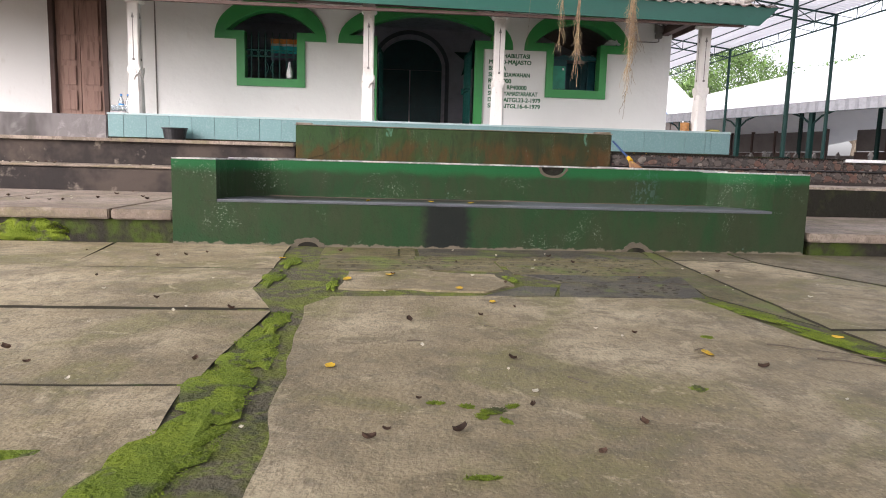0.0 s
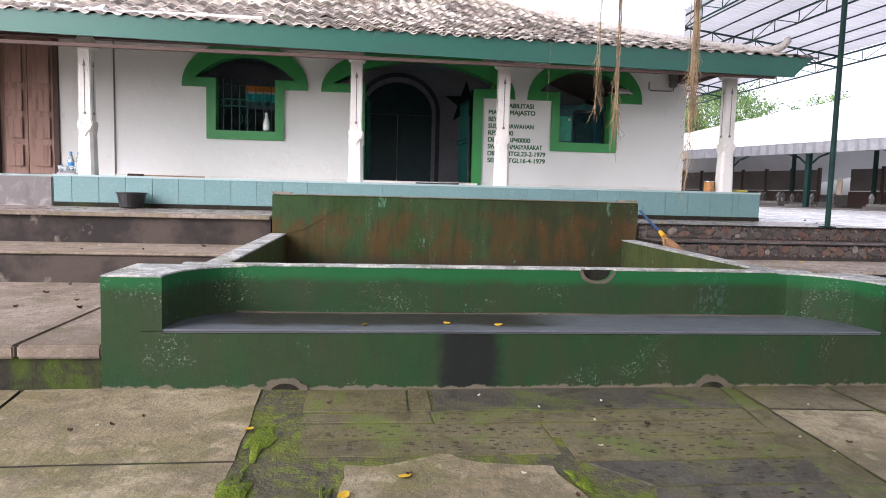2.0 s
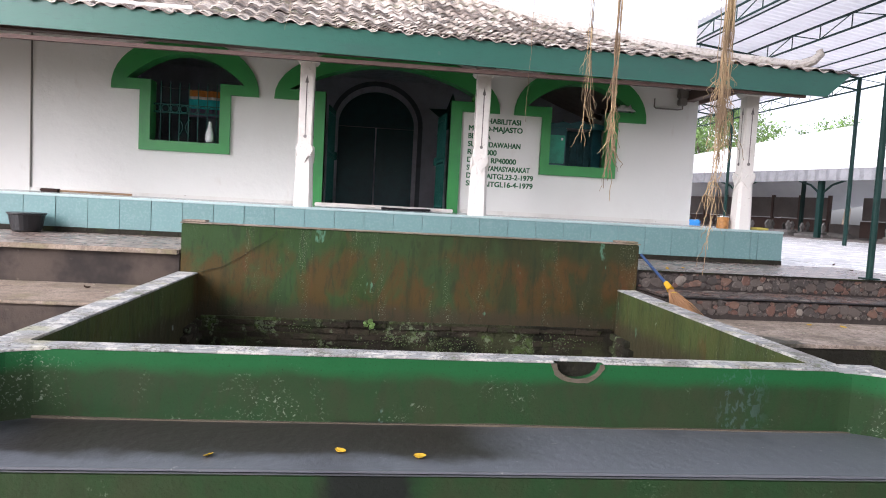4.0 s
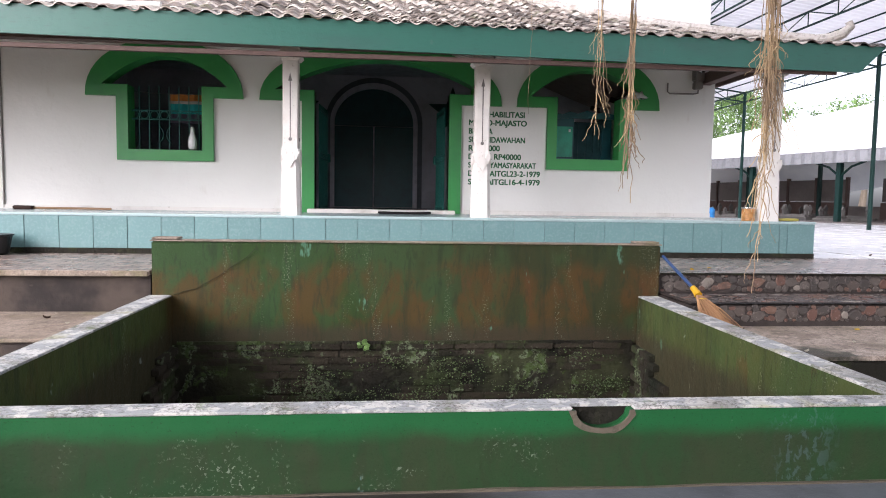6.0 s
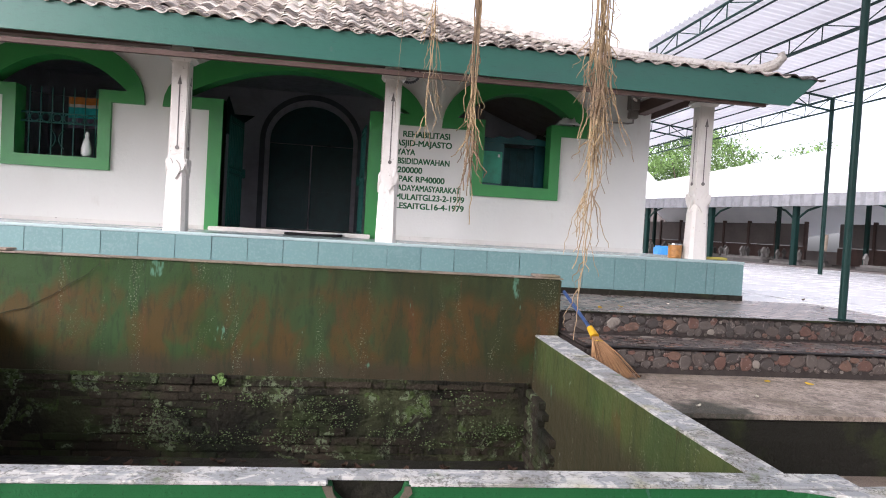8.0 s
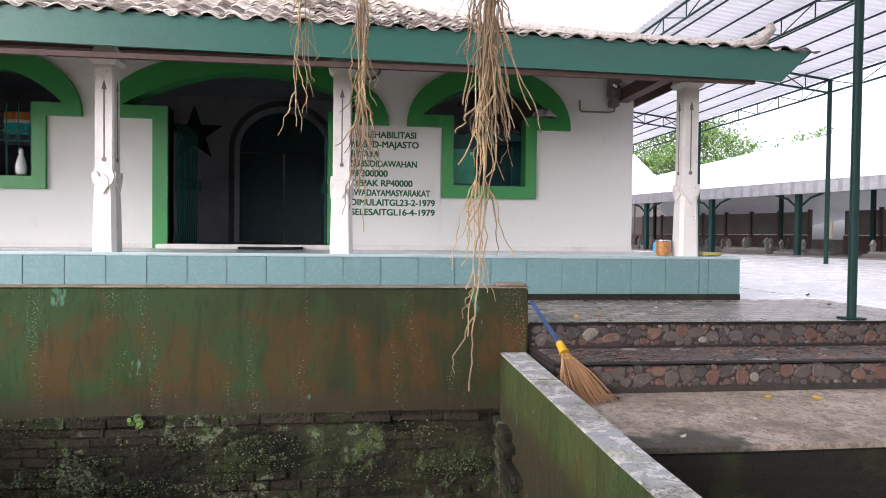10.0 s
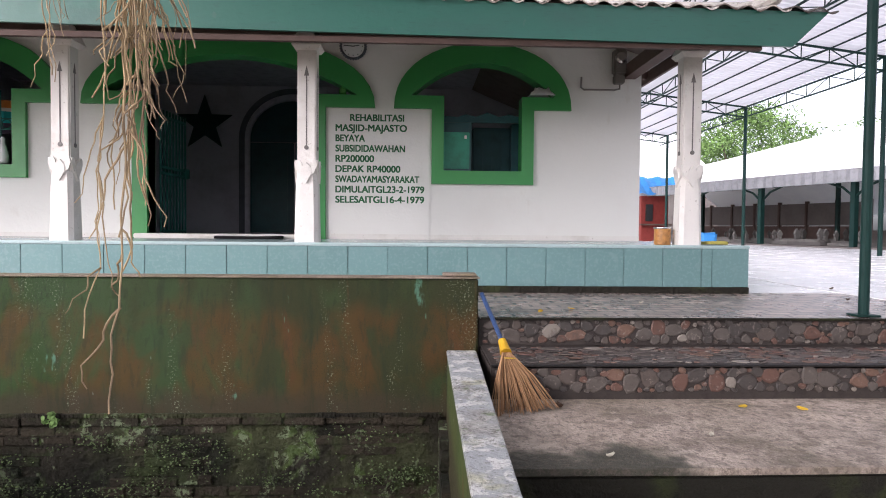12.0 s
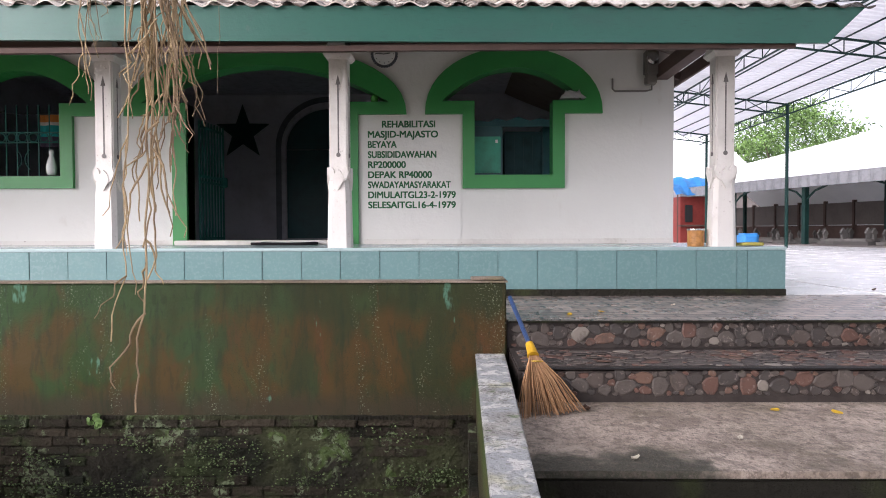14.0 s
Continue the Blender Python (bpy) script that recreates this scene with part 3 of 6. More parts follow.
def moss_patch(name, centre, wide, long, turn, n, height=0.002):
    """A thin film of moss with a ragged outline and a pelt of tiny blades."""
    bm = bmesh.new()
    c = bm.verts.new((0, 0, height))
    ring0, ring1 = [], []
    for k in range(28):
        a = 2 * math.pi * k / 28
        w = 1.1 + 0.8 * noise.noise((centre[0] * 3 + 1.9 * math.cos(a), centre[1] * 3 + 1.9 * math.sin(a), 5)) + 0.35 * noise.noise((centre[0] * 7 + 5 * math.cos(a), centre[1] * 7 + 5 * math.sin(a), 2))
        ring0.append(bm.verts.new((0.6 * wide * w * math.cos(a), 0.6 * long * w * math.sin(a), height * 0.9 + 0.002 * noise.noise((k * 1.7, centre[0] * 9, 0)))))
        ring1.append(bm.verts.new((wide * w * math.cos(a), long * w * math.sin(a), -0.006)))
    for k in range(28):
        j = (k + 1) % 28
        bm.faces.new((c, ring0[k], ring0[j]))
        bm.faces.new((ring0[k], ring1[k], ring1[j], ring0[j]))
    for k in range(n):
        a, r = random.uniform(0, 6.28), math.sqrt(random.random()) * 0.95
        x, y = wide * r * math.cos(a), long * r * math.sin(a)
        h, q = random.uniform(0.001, 0.004) + 0.5 * height * (height > 0.01), random.uniform(0, 6.28)
        v = [bm.verts.new((x + 0.005 * math.cos(q), y + 0.005 * math.sin(q), height * (1 - r) * 0.8)), bm.verts.new((x - 0.005 * math.cos(q), y - 0.005 * math.sin(q), height * (1 - r) * 0.8)), bm.verts.new((x + random.gauss(0, 0.006), y + random.gauss(0, 0.006), height * (1 - r) + h))]
        bm.faces.new(v)
    ob = part(name, bm, MOSS)
    ob.matrix_basis = pose(centre[0], centre[1], centre[2] if len(centre) > 2 else fall(centre[1]) + 0.013, 0, 0, turn)
    return tagged(ob, "bright green moss cushion growing on damp stone", "moss", kind="stuff")


b = bmesh.new()
STRIP = [(-1.5, -0.3, 0.22), (0.6, -0.22, 0.2), (1.6, -0.15, 0.18), (2.4, -0.19, 0.13), (3.4, -0.12, 0.08), (3.95, -0.32, 0.22), (4.6, -0.32, 0.02), (5.2, -0.34, -0.03), (5.79, -0.36, -0.04)]
prev = None
for k in range(60):
    y = -1.5 + 7.29 * k / 59
    (ya, la, ra), (yb, lb, rb) = next((p, q) for p, q in zip(STRIP, STRIP[1:]) if p[0] <= y <= q[0] + 1e-6)
    f = (y - ya) / (yb - ya)
    l, r = la + (lb - la) * f - 0.14, ra + (rb - ra) * f + 0.12
    row = [b.verts.new((l + (r - l) * j / 6, y, fall(y) + 0.002 - 0.01 * (j in (0, 6)) + 0.012 * noise.noise((l + (r - l) * j / 6 * 5, y * 5, 2)))) for j in range(7)]
    if prev:
        for a, c, e, g in zip(prev, prev[1:], row[1:], row):
            b.faces.new((a, c, e, g))
    prev = row
STRIP_MAT = Mat("mossy_cement", (0.095, 0.085, 0.055), 0.9).speckle(2.6, 0.44, 0.58, (0.11, 0.125, 0.022), 0.85).speckle(11, 0.48, 0.62, (0.15, 0.18, 0.025), 0.65).speckle(4, 0.55, 0.7, (0.05, 0.048, 0.035), 0.7).speckle(14, 0.55, 0.7, (0.05, 0.05, 0.035), 0.7).relief(40, 0.02).done()
part("joint_filling", b, STRIP_MAT, pavement, "mossy grey cement filling a wide joint", True)
b = bmesh.new()
grid = [[b.verts.new((x, y, fall(y) - 0.002 + 0.005 * noise.noise((x * 6, y * 6, 4)))) for x in np.linspace(-0.02, 4.4, 64)] for y in np.linspace(2.0, 5.71, 54)]
for p, q in zip(grid, grid[1:]):
    for a, c, e, g in zip(p, p[1:], q[1:], q):
        b.faces.new((a, c, e, g))
part("joint_filling", b, STRIP_MAT, pavement, "", True)
for x, y, w, l, a, n in [(-0.09, 1.75, 0.13, 0.34, -8, 1300), (-0.06, 2.25, 0.12, 0.3, 8, 900), (-0.05, 2.75, 0.1, 0.3, 5, 900), (-0.04, 3.2, 0.05, 0.2, 0, 500), (-0.06, 0.9, 0.1, 0.4, 0, 700), (-0.7, 1.72, 0.22, 0.1, 12, 900), (-0.24, 4.3, 0.06, 0.25, 0, 500), (-0.22, 4.9, 0.06, 0.2, 0, 400), (0.84, 2.06, 0.045, 0.03, 20, 260), (0.76, 2.1, 0.03, 0.02, -20, 130), (0.91, 2.1, 0.03, 0.016, 40, 120), (0.66, 2.13, 0.035, 0.016, 0, 120), (0.8, 2.02, 0.02, 0.03, 0, 120), (0.87, 1.98, 0.016, 0.03, 30, 90), (0.75, 1.62, 0.05, 0.015, 0, 150),
                         (1.62, 2.27, 0.03, 0.04, 0, 120), (1.98, 2.95, 0.03, 0.03, 0, 100), (2.45, 3.45, 0.05, 0.3, 22, 600), (2.6, 2.85, 0.06, 0.3, 14, 700), (2.72, 2.2, 0.06, 0.3, 8, 500), (1.3, 4.35, 0.03, 0.1, 10, 200), (0.15, 4.1, 0.03, 0.2, 0, 250)]:
    moss_patch("moss", (x, y), w, l, a, n)
for x, w, n in [(-2.45, 0.3, 1500), (-3.1, 0.33, 1300)]:
    m_ = moss_patch("moss", (x, 5.755, 0.12), w, 0.1, 0, n, 0.02)
    m_.matrix_basis = pose(x, 5.757, 0.09, 90, 0, 0)

# ---- left platform and steps ----
left = tagged(new("steps_west"), "broad concrete steps with a mossy lower edge", "steps", kind="structure")
for x0, x1 in [(-9, -3.3), (-3.285, -1.83), (-1.815, -1.32)]:
    part("slab", box(x0, 5.72, 0.2, x1, 8.4, 0.285, 0.012), SLAB, left)
part("slab", box(-1.19, 6.35, 0.2, -0.86, 8.4, 0.285, 0.012), SLAB, left)
part("core", box(-9, 5.76, -0.1, -1.33, 8.5, 0.2), RISER_MOSS, left)
part("core", box(-1.33, 6.35, -0.1, -0.86, 8.5, 0.2), RISER, left)
part("step", box(-9, 8.42, 0.1, -0.85, 9.52, 0.565, 0.015, cuts=3, rag=0.01), RISER, left)
part("tread", box(-9, 8.4, 0.565, -0.85, 9.52, 0.59, 0.008), SLAB, left)
# ---- terrace ----
terrace = tagged(new("terrace"), "raised tiled terrace with stone-faced edge steps", "terrace", kind="structure")
part("core", box(-9, 9.54, -0.1, -0.86, 13.0, 0.9), RISER, terrace)
part("core", box(-0.86, 9.68, -0.5, 3.64, 13.0, 0.9), RISER, terrace)
part("core", box(3.64, 9.56, -0.1, 7.19, 11.3, 0.9285), PEBBLE_BED, terrace)
part("core", box(7.19, 9.56, -0.1, 16, 45, 0.9), PEBBLE_BED, terrace)
part("paving", box(-9, 9.5, 0.9, -0.86, 11.3, 0.94, 0.006), TERRACE, terrace)
part("paving", box(-0.86, 9.68, 0.9, 3.65, 11.3, 0.94), TERRACE, terrace)
part("paving", box(3.65, 9.547, 0.929, 7.2, 11.3, 0.94, 0.003), TERRACE, terrace)
part("paving", box(7.2, 9.5, 0.9, 60, 70, 0.945, 0.006), YARD, terrace)
part("paving", box(5.6, 11.3, 0.9, 7.2, 60, 0.94, 0.006), YARD, terrace)
part("nosing", box(-9, 9.485, 0.895, -0.87, 9.5, 0.942, 0.004), SLAB, terrace)
# ---- right landing ----
right = tagged(new("steps_east"), "grey concrete landing with dark damp risers", "steps", kind="structure")
part("slab", box(4.25, 5.7, 0.12, 12, 7.95, 0.2, 0.012), SLAB, right)
part("core", box(4.28, 5.74, -0.1, 12, 7.95, 0.12), RISER_MOSS, right)
part("core", box(3.55, 6.33, -0.1, 4.278, 7.93, 0.12), RISER_MOSS, right)
part("tread", box(3.55, 6.34, 0.122, 4.235, 7.885, 0.2, 0.012, cuts=4, rag=0.004), SLAB, right)
part("step", box(3.57, 7.86, -0.05, 12, 9.0, 0.535, 0.012, cuts=9, rag=0.008), BLACK_WALL, right)
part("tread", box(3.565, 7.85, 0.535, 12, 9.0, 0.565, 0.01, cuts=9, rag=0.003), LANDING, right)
part("step", box(3.65, 8.93, 0.55, 14, 9.6, 0.74), PEBBLE_BED, right)
part("nosing", box(3.65, 8.912, 0.752, 14, 9.6, 0.763, 0.003), PEBBLE_BED, right)
part("edge_strip", box(3.65, 8.907, 0.756, 14, 8.912, 0.765, 0.001), BLACK, right)
part("nosing", box(3.65, 9.53, 0.93, 16, 9.546, 0.944, 0.003), BLACK_WALL, right)

# ---- tank with bench ----
tank = thing("water_tank", "weathered green masonry water tank with a built-in bench", "water tank")
top = [(x, 0.72) for x in (1.91,)] + [(2.03 + 0.117 * math.cos(a), 0.715 - 0.075 * math.sin(a)) for a in np.linspace(math.pi, 0, 9)] + [(2.15, 0.72)]
bm = plate([[(-0.9, -0.05)] + [(3.7, -0.05), (3.7, 0.72)] + top[::-1] + [(-0.9, 0.72)]], 6.312, 6.375)
part("front_wall", bm, GREEN_OUT, tank)
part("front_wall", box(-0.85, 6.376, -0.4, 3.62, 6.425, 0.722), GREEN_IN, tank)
part("cap", box(-1.0, 6.355, 0.722, 3.75, 6.43, 0.735, 0.005, cuts=6, rag=0.004), CAP, tank)
part("cap", box(-1.0, 6.305, 0.722, 1.9, 6.357, 0.734, 0.005), CAP, tank)
part("cap", box(2.16, 6.305, 0.722, 3.75, 6.357, 0.734, 0.005), CAP, tank)
# Dark plate in the notch: the hole's shade is put into its colour.
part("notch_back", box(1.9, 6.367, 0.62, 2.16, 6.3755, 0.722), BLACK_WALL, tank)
ang = np.linspace(math.pi, 2 * math.pi, 17)
b = plate([[(2.03 + (0.143 + random.uniform(-0.012, 0.012)) * math.cos(a), 0.721 + (0.1 + random.uniform(-0.008, 0.008)) * math.sin(a)) for a in ang] + [(2.03 + 0.115 * math.cos(a), 0.72 + 0.076 * math.sin(a)) for a in ang[::-1]]], 6.306, 6.317)
part("broken_edge", b, CEMENT, tank, "rough grey broken cement edge of a notch")
WALLS = [[(-0.85, 6.42), (-0.69, 6.42), (-0.68, 9.5), (-0.855, 9.5)], [(3.405, 6.42), (3.535, 6.42), (3.54, 7.2), (3.612, 9.5), (3.432, 9.5), (3.4, 7.2)]]
for plan in WALLS:
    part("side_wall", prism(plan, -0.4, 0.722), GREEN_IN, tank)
    mid = (min(p[0] for p in plan) + max(p[0] for p in plan)) / 2
    part("cap", prism([(x + (0.006 if x > mid else -0.006), min(y + 0.005, 9.49)) for x, y in plan], 0.7225, 0.737, 0.005), CAP, tank)
part("cap_crack", box(3.41, 8.588, 0.7365, 3.58, 8.594, 0.7378), BLACK_WALL, tank)
part("crack", tube([(-0.66, 9.489, 0.74), (-0.61, 9.489, 0.755), (-0.55, 9.489, 0.775), (-0.47, 9.489, 0.79), (-0.4, 9.489, 0.835), (-0.28, 9.489, 0.9), (-0.17, 9.489, 0.985), (-0.05, 9.489, 1.06), (0.04, 9.489, 1.15)], 0.0035, 5, None, 0.0015), BLACK_WALL, tank, "dark crack across the plaster")
part("seat_fillet", box(-0.98, 6.296, 0.382, 3.84, 6.318, 0.396, 0.004, cuts=14, rag=0.012), CEMENT, tank, "ragged pale cement fillet behind the seat")
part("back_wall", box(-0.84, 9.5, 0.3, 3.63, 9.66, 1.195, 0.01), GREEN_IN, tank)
part("cap", box(-0.85, 9.49, 1.196, 3.64, 9.67, 1.206, 0.003), SLAB, tank)
for x in (-0.72, 3.52):
    part("corner_block", box(x - 0.12, 9.5, 1.211, x + 0.1, 9.66, 1.228, 0.006), SLAB, tank)
part("base_wall", box(-0.84, 9.508, -0.5, 3.63, 9.66, 0.3, 0, cuts=24, rag=0.012), LICHEN, tank)
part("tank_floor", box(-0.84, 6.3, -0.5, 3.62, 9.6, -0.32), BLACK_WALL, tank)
part("bench_front", box(-1.317, 5.72, -0.06, 4.2, 5.8, 0.375, 0.012, cuts=5, rag=0.004), GREEN_OUT, tank)
part("bench_seat", box(-1.1, 5.714, 0.366, 4.0, 6.32, 0.388, 0.012), SEAT, tank, "smooth dark cement bench seat")
for x0, x1, s in [(-1.317, -0.955, 1), (4.205, 3.885, -1)]:
    plan = [(x0, 5.72), (x1, 5.72)] + [(x1 + s * 0.45 * (1 - math.cos(a)), 5.79 + 0.53 * math.sin(a)) for a in np.linspace(0.1, math.pi / 2, 7)] + [(x0, 6.37)]
    part("armrest", prism(plan, -0.06, 0.712), GREEN_OUT, tank)
    part("cap", prism([(x * 1.0, y - 0.003) for x, y in plan], 0.7125, 0.724, 0.004), CAP, tank)
for x in (-0.2, 2.66):
    ang = np.linspace(0, math.pi, 15)
    b = plate([[(x + (0.135 + random.uniform(-0.02, 0.02)) * math.cos(a), -0.01 + (0.095 + random.uniform(-0.012, 0.012)) * math.sin(a)) for a in ang] + [(x + 0.09 * math.cos(a), -0.012 + 0.055 * math.sin(a)) for a in ang[::-1]]], 5.708, 5.726)
    # No recess here: a flat plate is coloured dark for the drain hole's shade.
    part("drain_mouth", plate([[(x + 0.092 * math.cos(a), -0.012 + 0.057 * math.sin(a)) for a in ang]], 5.713, 5.723), BLACK_WALL, tank)
    part("drain_rim", b, CEMENT, tank, "rough cement rim of a blocked drain")
base = [c for c in tank.children if c.name.startswith("base_wall")][0]

# ---- facade ----
FY = 12.985


def bulge(cx, half, z0, z1, power=2.0, n=24, flat=False):
    """The upper edge of an arch from its one end to the other."""
    out = []
    for a in np.linspace(0, math.pi, n):
        u = math.cos(a)
        out.append((cx + half * u, z0 + (z1 - z0) * ((1 - u * u) if flat else math.sin(a) ** (2 / power))))
    return out


def keyhole(cx, half, base, crown, leg, foot, flat):
    """An outline of an arch that is wider than the opening under it."""
    return [(cx - leg, foot), (cx + leg, foot), (cx + leg, base)] + bulge(cx, half, base, crown, 2.2, 24, flat) + [(cx - leg, base)]


OPENINGS = {"window_1": (-1.78, 2.045, 2.185, 1.015, 0.81, 0.625, 0.48), "window_2": (3.99, 2.025, 2.175, 1.025, 0.83, 0.59, 0.455), "door_1": (1.1, 1.36, 1.37, 1.65, 1.44, 1.088, 0.92)}
holes = []
for key, (cx, foot, sill, ho, hi, lo, li) in OPENINGS.items():
    holes.append(keyhole(cx, hi + (0.01 if key == "door_1" else 0.0), 3.03, 3.475 if key == "door_1" else 3.42, li, sill, True))
wood = [(-5.73, 1.37), (-4.71, 1.37), (-4.71, 3.68), (-5.73, 3.68)]
vent = [(-7.25 + 0.27 * math.cos(a), 2.95 + 0.27 * math.sin(a)) for a in np.linspace(0, 2 * math.pi, 20)[:-1]]
structure("wall_south", plate([[(-9, 1.365), (5.845, 1.365), (5.845, 4.1), (-9, 4.1)], *[[(x, max(z, 1.372)) for x, z in h] for h in holes], [(x, max(z, 1.372)) for x, z in wood], vent], FY, FY + 0.2), WHITE, "white limewashed masonry wall of an old mosque", "wall")
for key, (cx, foot, sill, ho, hi, lo, li) in OPENINGS.items():
    frame_ob = tagged(new(key), "green painted arched opening in a white wall", "door" if key == "door_1" else "window", kind="structure")
    if key == "door_1":
        for s in (-1, 1):
            part("jamb", box(cx + s * li if s > 0 else cx - lo, FY - 0.05, 1.38, cx + s * lo if s > 0 else cx - li, FY + 0.204, 2.885), TRIM, frame_ob)
        ring = bulge(cx, ho, 2.885, 3.69, 2.2) + [(cx - lo, 2.885), (cx - li, 2.885), (cx - li, 3.03)] + bulge(cx, hi, 3.03, 3.46, 2.0, 24, True)[::-1] + [(cx + li, 3.03), (cx + li, 2.885), (cx + lo, 2.885)]
        part("frame", plate([ring], FY - 0.05, FY + 0.204), TRIM, frame_ob)
    else:
        part("frame", plate([keyhole(cx, ho, 2.885, 3.65, lo, foot, False), keyhole(cx, hi - 0.004, 3.034, 3.416, li - 0.004, sill + 0.004, True)], FY - 0.05, FY + 0.204), TRIM, frame_ob)

# ---- porch ----
porch = tagged(new("porch"), "porch platform faced with pale blue glazed tiles", "porch", kind="structure")
part("core", box(-4.05, 11.25, 0.9, 6.26, 12.98, 1.35), BLACK_WALL, porch)
part("deck", box(-4.06, 11.222, 1.35, 6.285, 12.98, 1.38, 0.006), PORCH, porch)
part("core", box(-9, 11.25, 0.9, -4.07, 12.98, 1.34, 0.015), GREY_WALL, porch)
part("base_strip", box(-4.05, 11.215, 0.9, 6.28, 11.25, 1.0, 0.004), BLACK_WALL, porch)
GROUT = plain("pale_grout", (0.2, 0.29, 0.29), 0.8)
part("grout", box(-4.04, 11.236, 1.0, 6.27, 11.249, 1.348), GROUT, porch)
tile_ob = part("tile", box(-0.1765, 0, -0.174, 0.1765, 0.012, 0.174, 0.003), GLAZE, porch)
tile_ob.matrix_basis = pose(5.655, 11.226, 1.174)
for k in range(1, 27):
    piece("tile", tile_ob.data, pose(5.655 - 0.357 * k, 11.226 + 0.0015 * (k % 3), 1.174 + 0.0015 * (k % 2)), porch)
part("tile", box(5.84, 11.226, 1.0, 5.932, 11.238, 1.348, 0.003), GLAZE, porch)
part("tile", box(5.937, 11.226, 1.0, 6.276, 11.238, 1.348, 0.003), GLAZE, porch)
part("tile", box(-4.045, 11.226, 1.0, -3.808, 11.238, 1.348, 0.003), GLAZE, porch)
part("tile", box(6.264, 11.24, 1.0, 6.276, 12.97, 1.348, 0.003), GLAZE, porch)
part("skirting", box(-3.9, FY - 0.022, 1.38, -0.0, FY, 1.43), COLUMN_WHITE, porch)
part("skirting", box(2.25, FY - 0.022, 1.38, 5.84, FY, 1.44), COLUMN_WHITE, porch)
part("threshold", box(0.1, 12.75, 1.38, 2.1, 13.2, 1.43, 0.008), COLUMN_WHITE, porch)


def column(x, y=11.38):
    c = thing("porch_column", "whitewashed carved porch column with a flared cap", "column", "porch columns", at=(x, y, 1.38))
    b = bmesh.new()
    n = [(0.108, 0), (0.098, 0.5), (0.09, 0.62)]
    for (w0, z0), (w1, z1) in zip(n, n[1:]):
        q = box(-1, -1, z0, 1, 1, z1)
        for v in q.verts:
            w = w0 if v.co.z < (z0 + z1) / 2 else w1
            v.co.x, v.co.y = v.co.x * w, v.co.y * w
        vert = [e for e in q.edges if abs(e.verts[0].co.z - e.verts[1].co.z) > 0.01]
        bmesh.ops.bevel(q, geom=vert, offset=0.035, segments=1, affect="EDGES")
        join(b, q)
    part("lower_shaft", b, COLUMN_WHITE, c)
    part("upper_shaft", box(-0.085, -0.085, 0.6, 0.085, 0.085, 1.76, 0.012), COLUMN_WHITE, c)
    for a in (0, 90, 180, 270):
        o = plate([[(0, -0.13), (0.05, -0.04), (0.042, 0.015), (0, 0.06), (-0.042, 0.015), (-0.05, -0.04)]], -0.13, -0.09)
        for s in (-1, 1):
            join(o, plate([[(s * 0.03, -0.075), (s * 0.075, -0.03), (s * 0.1, 0.03), (s * 0.088, 0.075), (s * 0.062, 0.08), (s * 0.04, 0.05)]], -0.122, -0.09))
        bmesh.ops.transform(o, matrix=pose(0, 0, 0.66, 0, 0, a) @ Matrix.Diagonal((0.98, 0.86, 1.0, 1)), verts=o.verts)
        part("ornament", o, COLUMN_WHITE, c)
        r = box(-0.006, -0.089, 0.86, 0.006, -0.084, 1.5, 0.002)
        join(r, plate([[(-0.022, 1.49), (0.022, 1.49), (0, 1.58)]], -0.089, -0.084))
        join(r, lathe([(0.02, -0.008), (0.02, 0.008)], 12), pose(0, -0.084, 0.85, 90, 0, 0))
        bmesh.ops.transform(r, matrix=pose(0, 0, 0, 0, 0, a), verts=r.verts)
        part("relief_line", r, GREY_WALL, c)
    cap = bmesh.new()
    for w0, z0, w1, z1 in [(0.1, 1.72, 0.13, 1.76), (0.13, 1.76, 0.07, 1.92)]:
        q = box(-1, -1, z0, 1, 1, z1)
        for v in q.verts:
            w = w0 if v.co.z < (z0 + z1) / 2 else w1
            v.co.x, v.co.y = v.co.x * w, v.co.y * w
        join(cap, q)
    part("capital", cap, COLUMN_WHITE, c)
    return c


first = column(-3.64)
for x in (0.08, 2.24, 5.757):
    copy_thing(first, pose(x, 11.38, 1.38))

# ---- roof ----
EDGE_Y, EDGE_X, EDGE_Z = 10.72, 6.62, 3.335


def lift(x):
    """The eaves sink a little towards the east end."""
    return 0.011 * (6.6 - x)


def rise(d):
    return EDGE_Z + 0.25 * d + 0.04 * d * d


roof = thing("tiled_roof", "hipped roof of weathered brown and grey clay pantiles", "roof")
bm = bmesh.new()
ds = np.linspace(0, 6.0, 13)
rows = [[bm.verts.new((x, EDGE_Y + d, rise(d) - 0.02 + lift(x))) for x in (-9, EDGE_X - d)] for d in ds]
for p, q in zip(rows, rows[1:]):
    bm.faces.new((p[0], p[1], q[1], q[0]))
side = [[bm.verts.new((EDGE_X - d, y, rise(d) - 0.02 + lift(EDGE_X - d))) for y in (EDGE_Y + d, 26)] for d in (0.58, *ds[2:])]
for p, q in zip(side, side[1:]):
    bm.faces.new((p[0], p[1], q[1], q[0]))
# Deck made paler than the dark eaves timber, to bounce light onto the wall.
part("deck", bm, plain("deck_bounce", (0.3, 0.25, 0.22), 0.8, scale=5), roof)
RIDGE = Mat("lime_ridge", (0.5, 0.46, 0.42), 0.7).speckle(4, 0.45, 0.65, (0.28, 0.24, 0.2), 0.7).speckle(25, 0.5, 0.66, (0.14, 0.12, 0.1), 0.5).relief(20, 0.008).done()
hip = [(EDGE_X - d, EDGE_Y + d, rise(d) + 0.03 + lift(EDGE_X - d)) for d in ds]
part("hip_ridge", tube(hip[1:], 0.075, 10), RIDGE, roof, "pale mortared hip ridge")
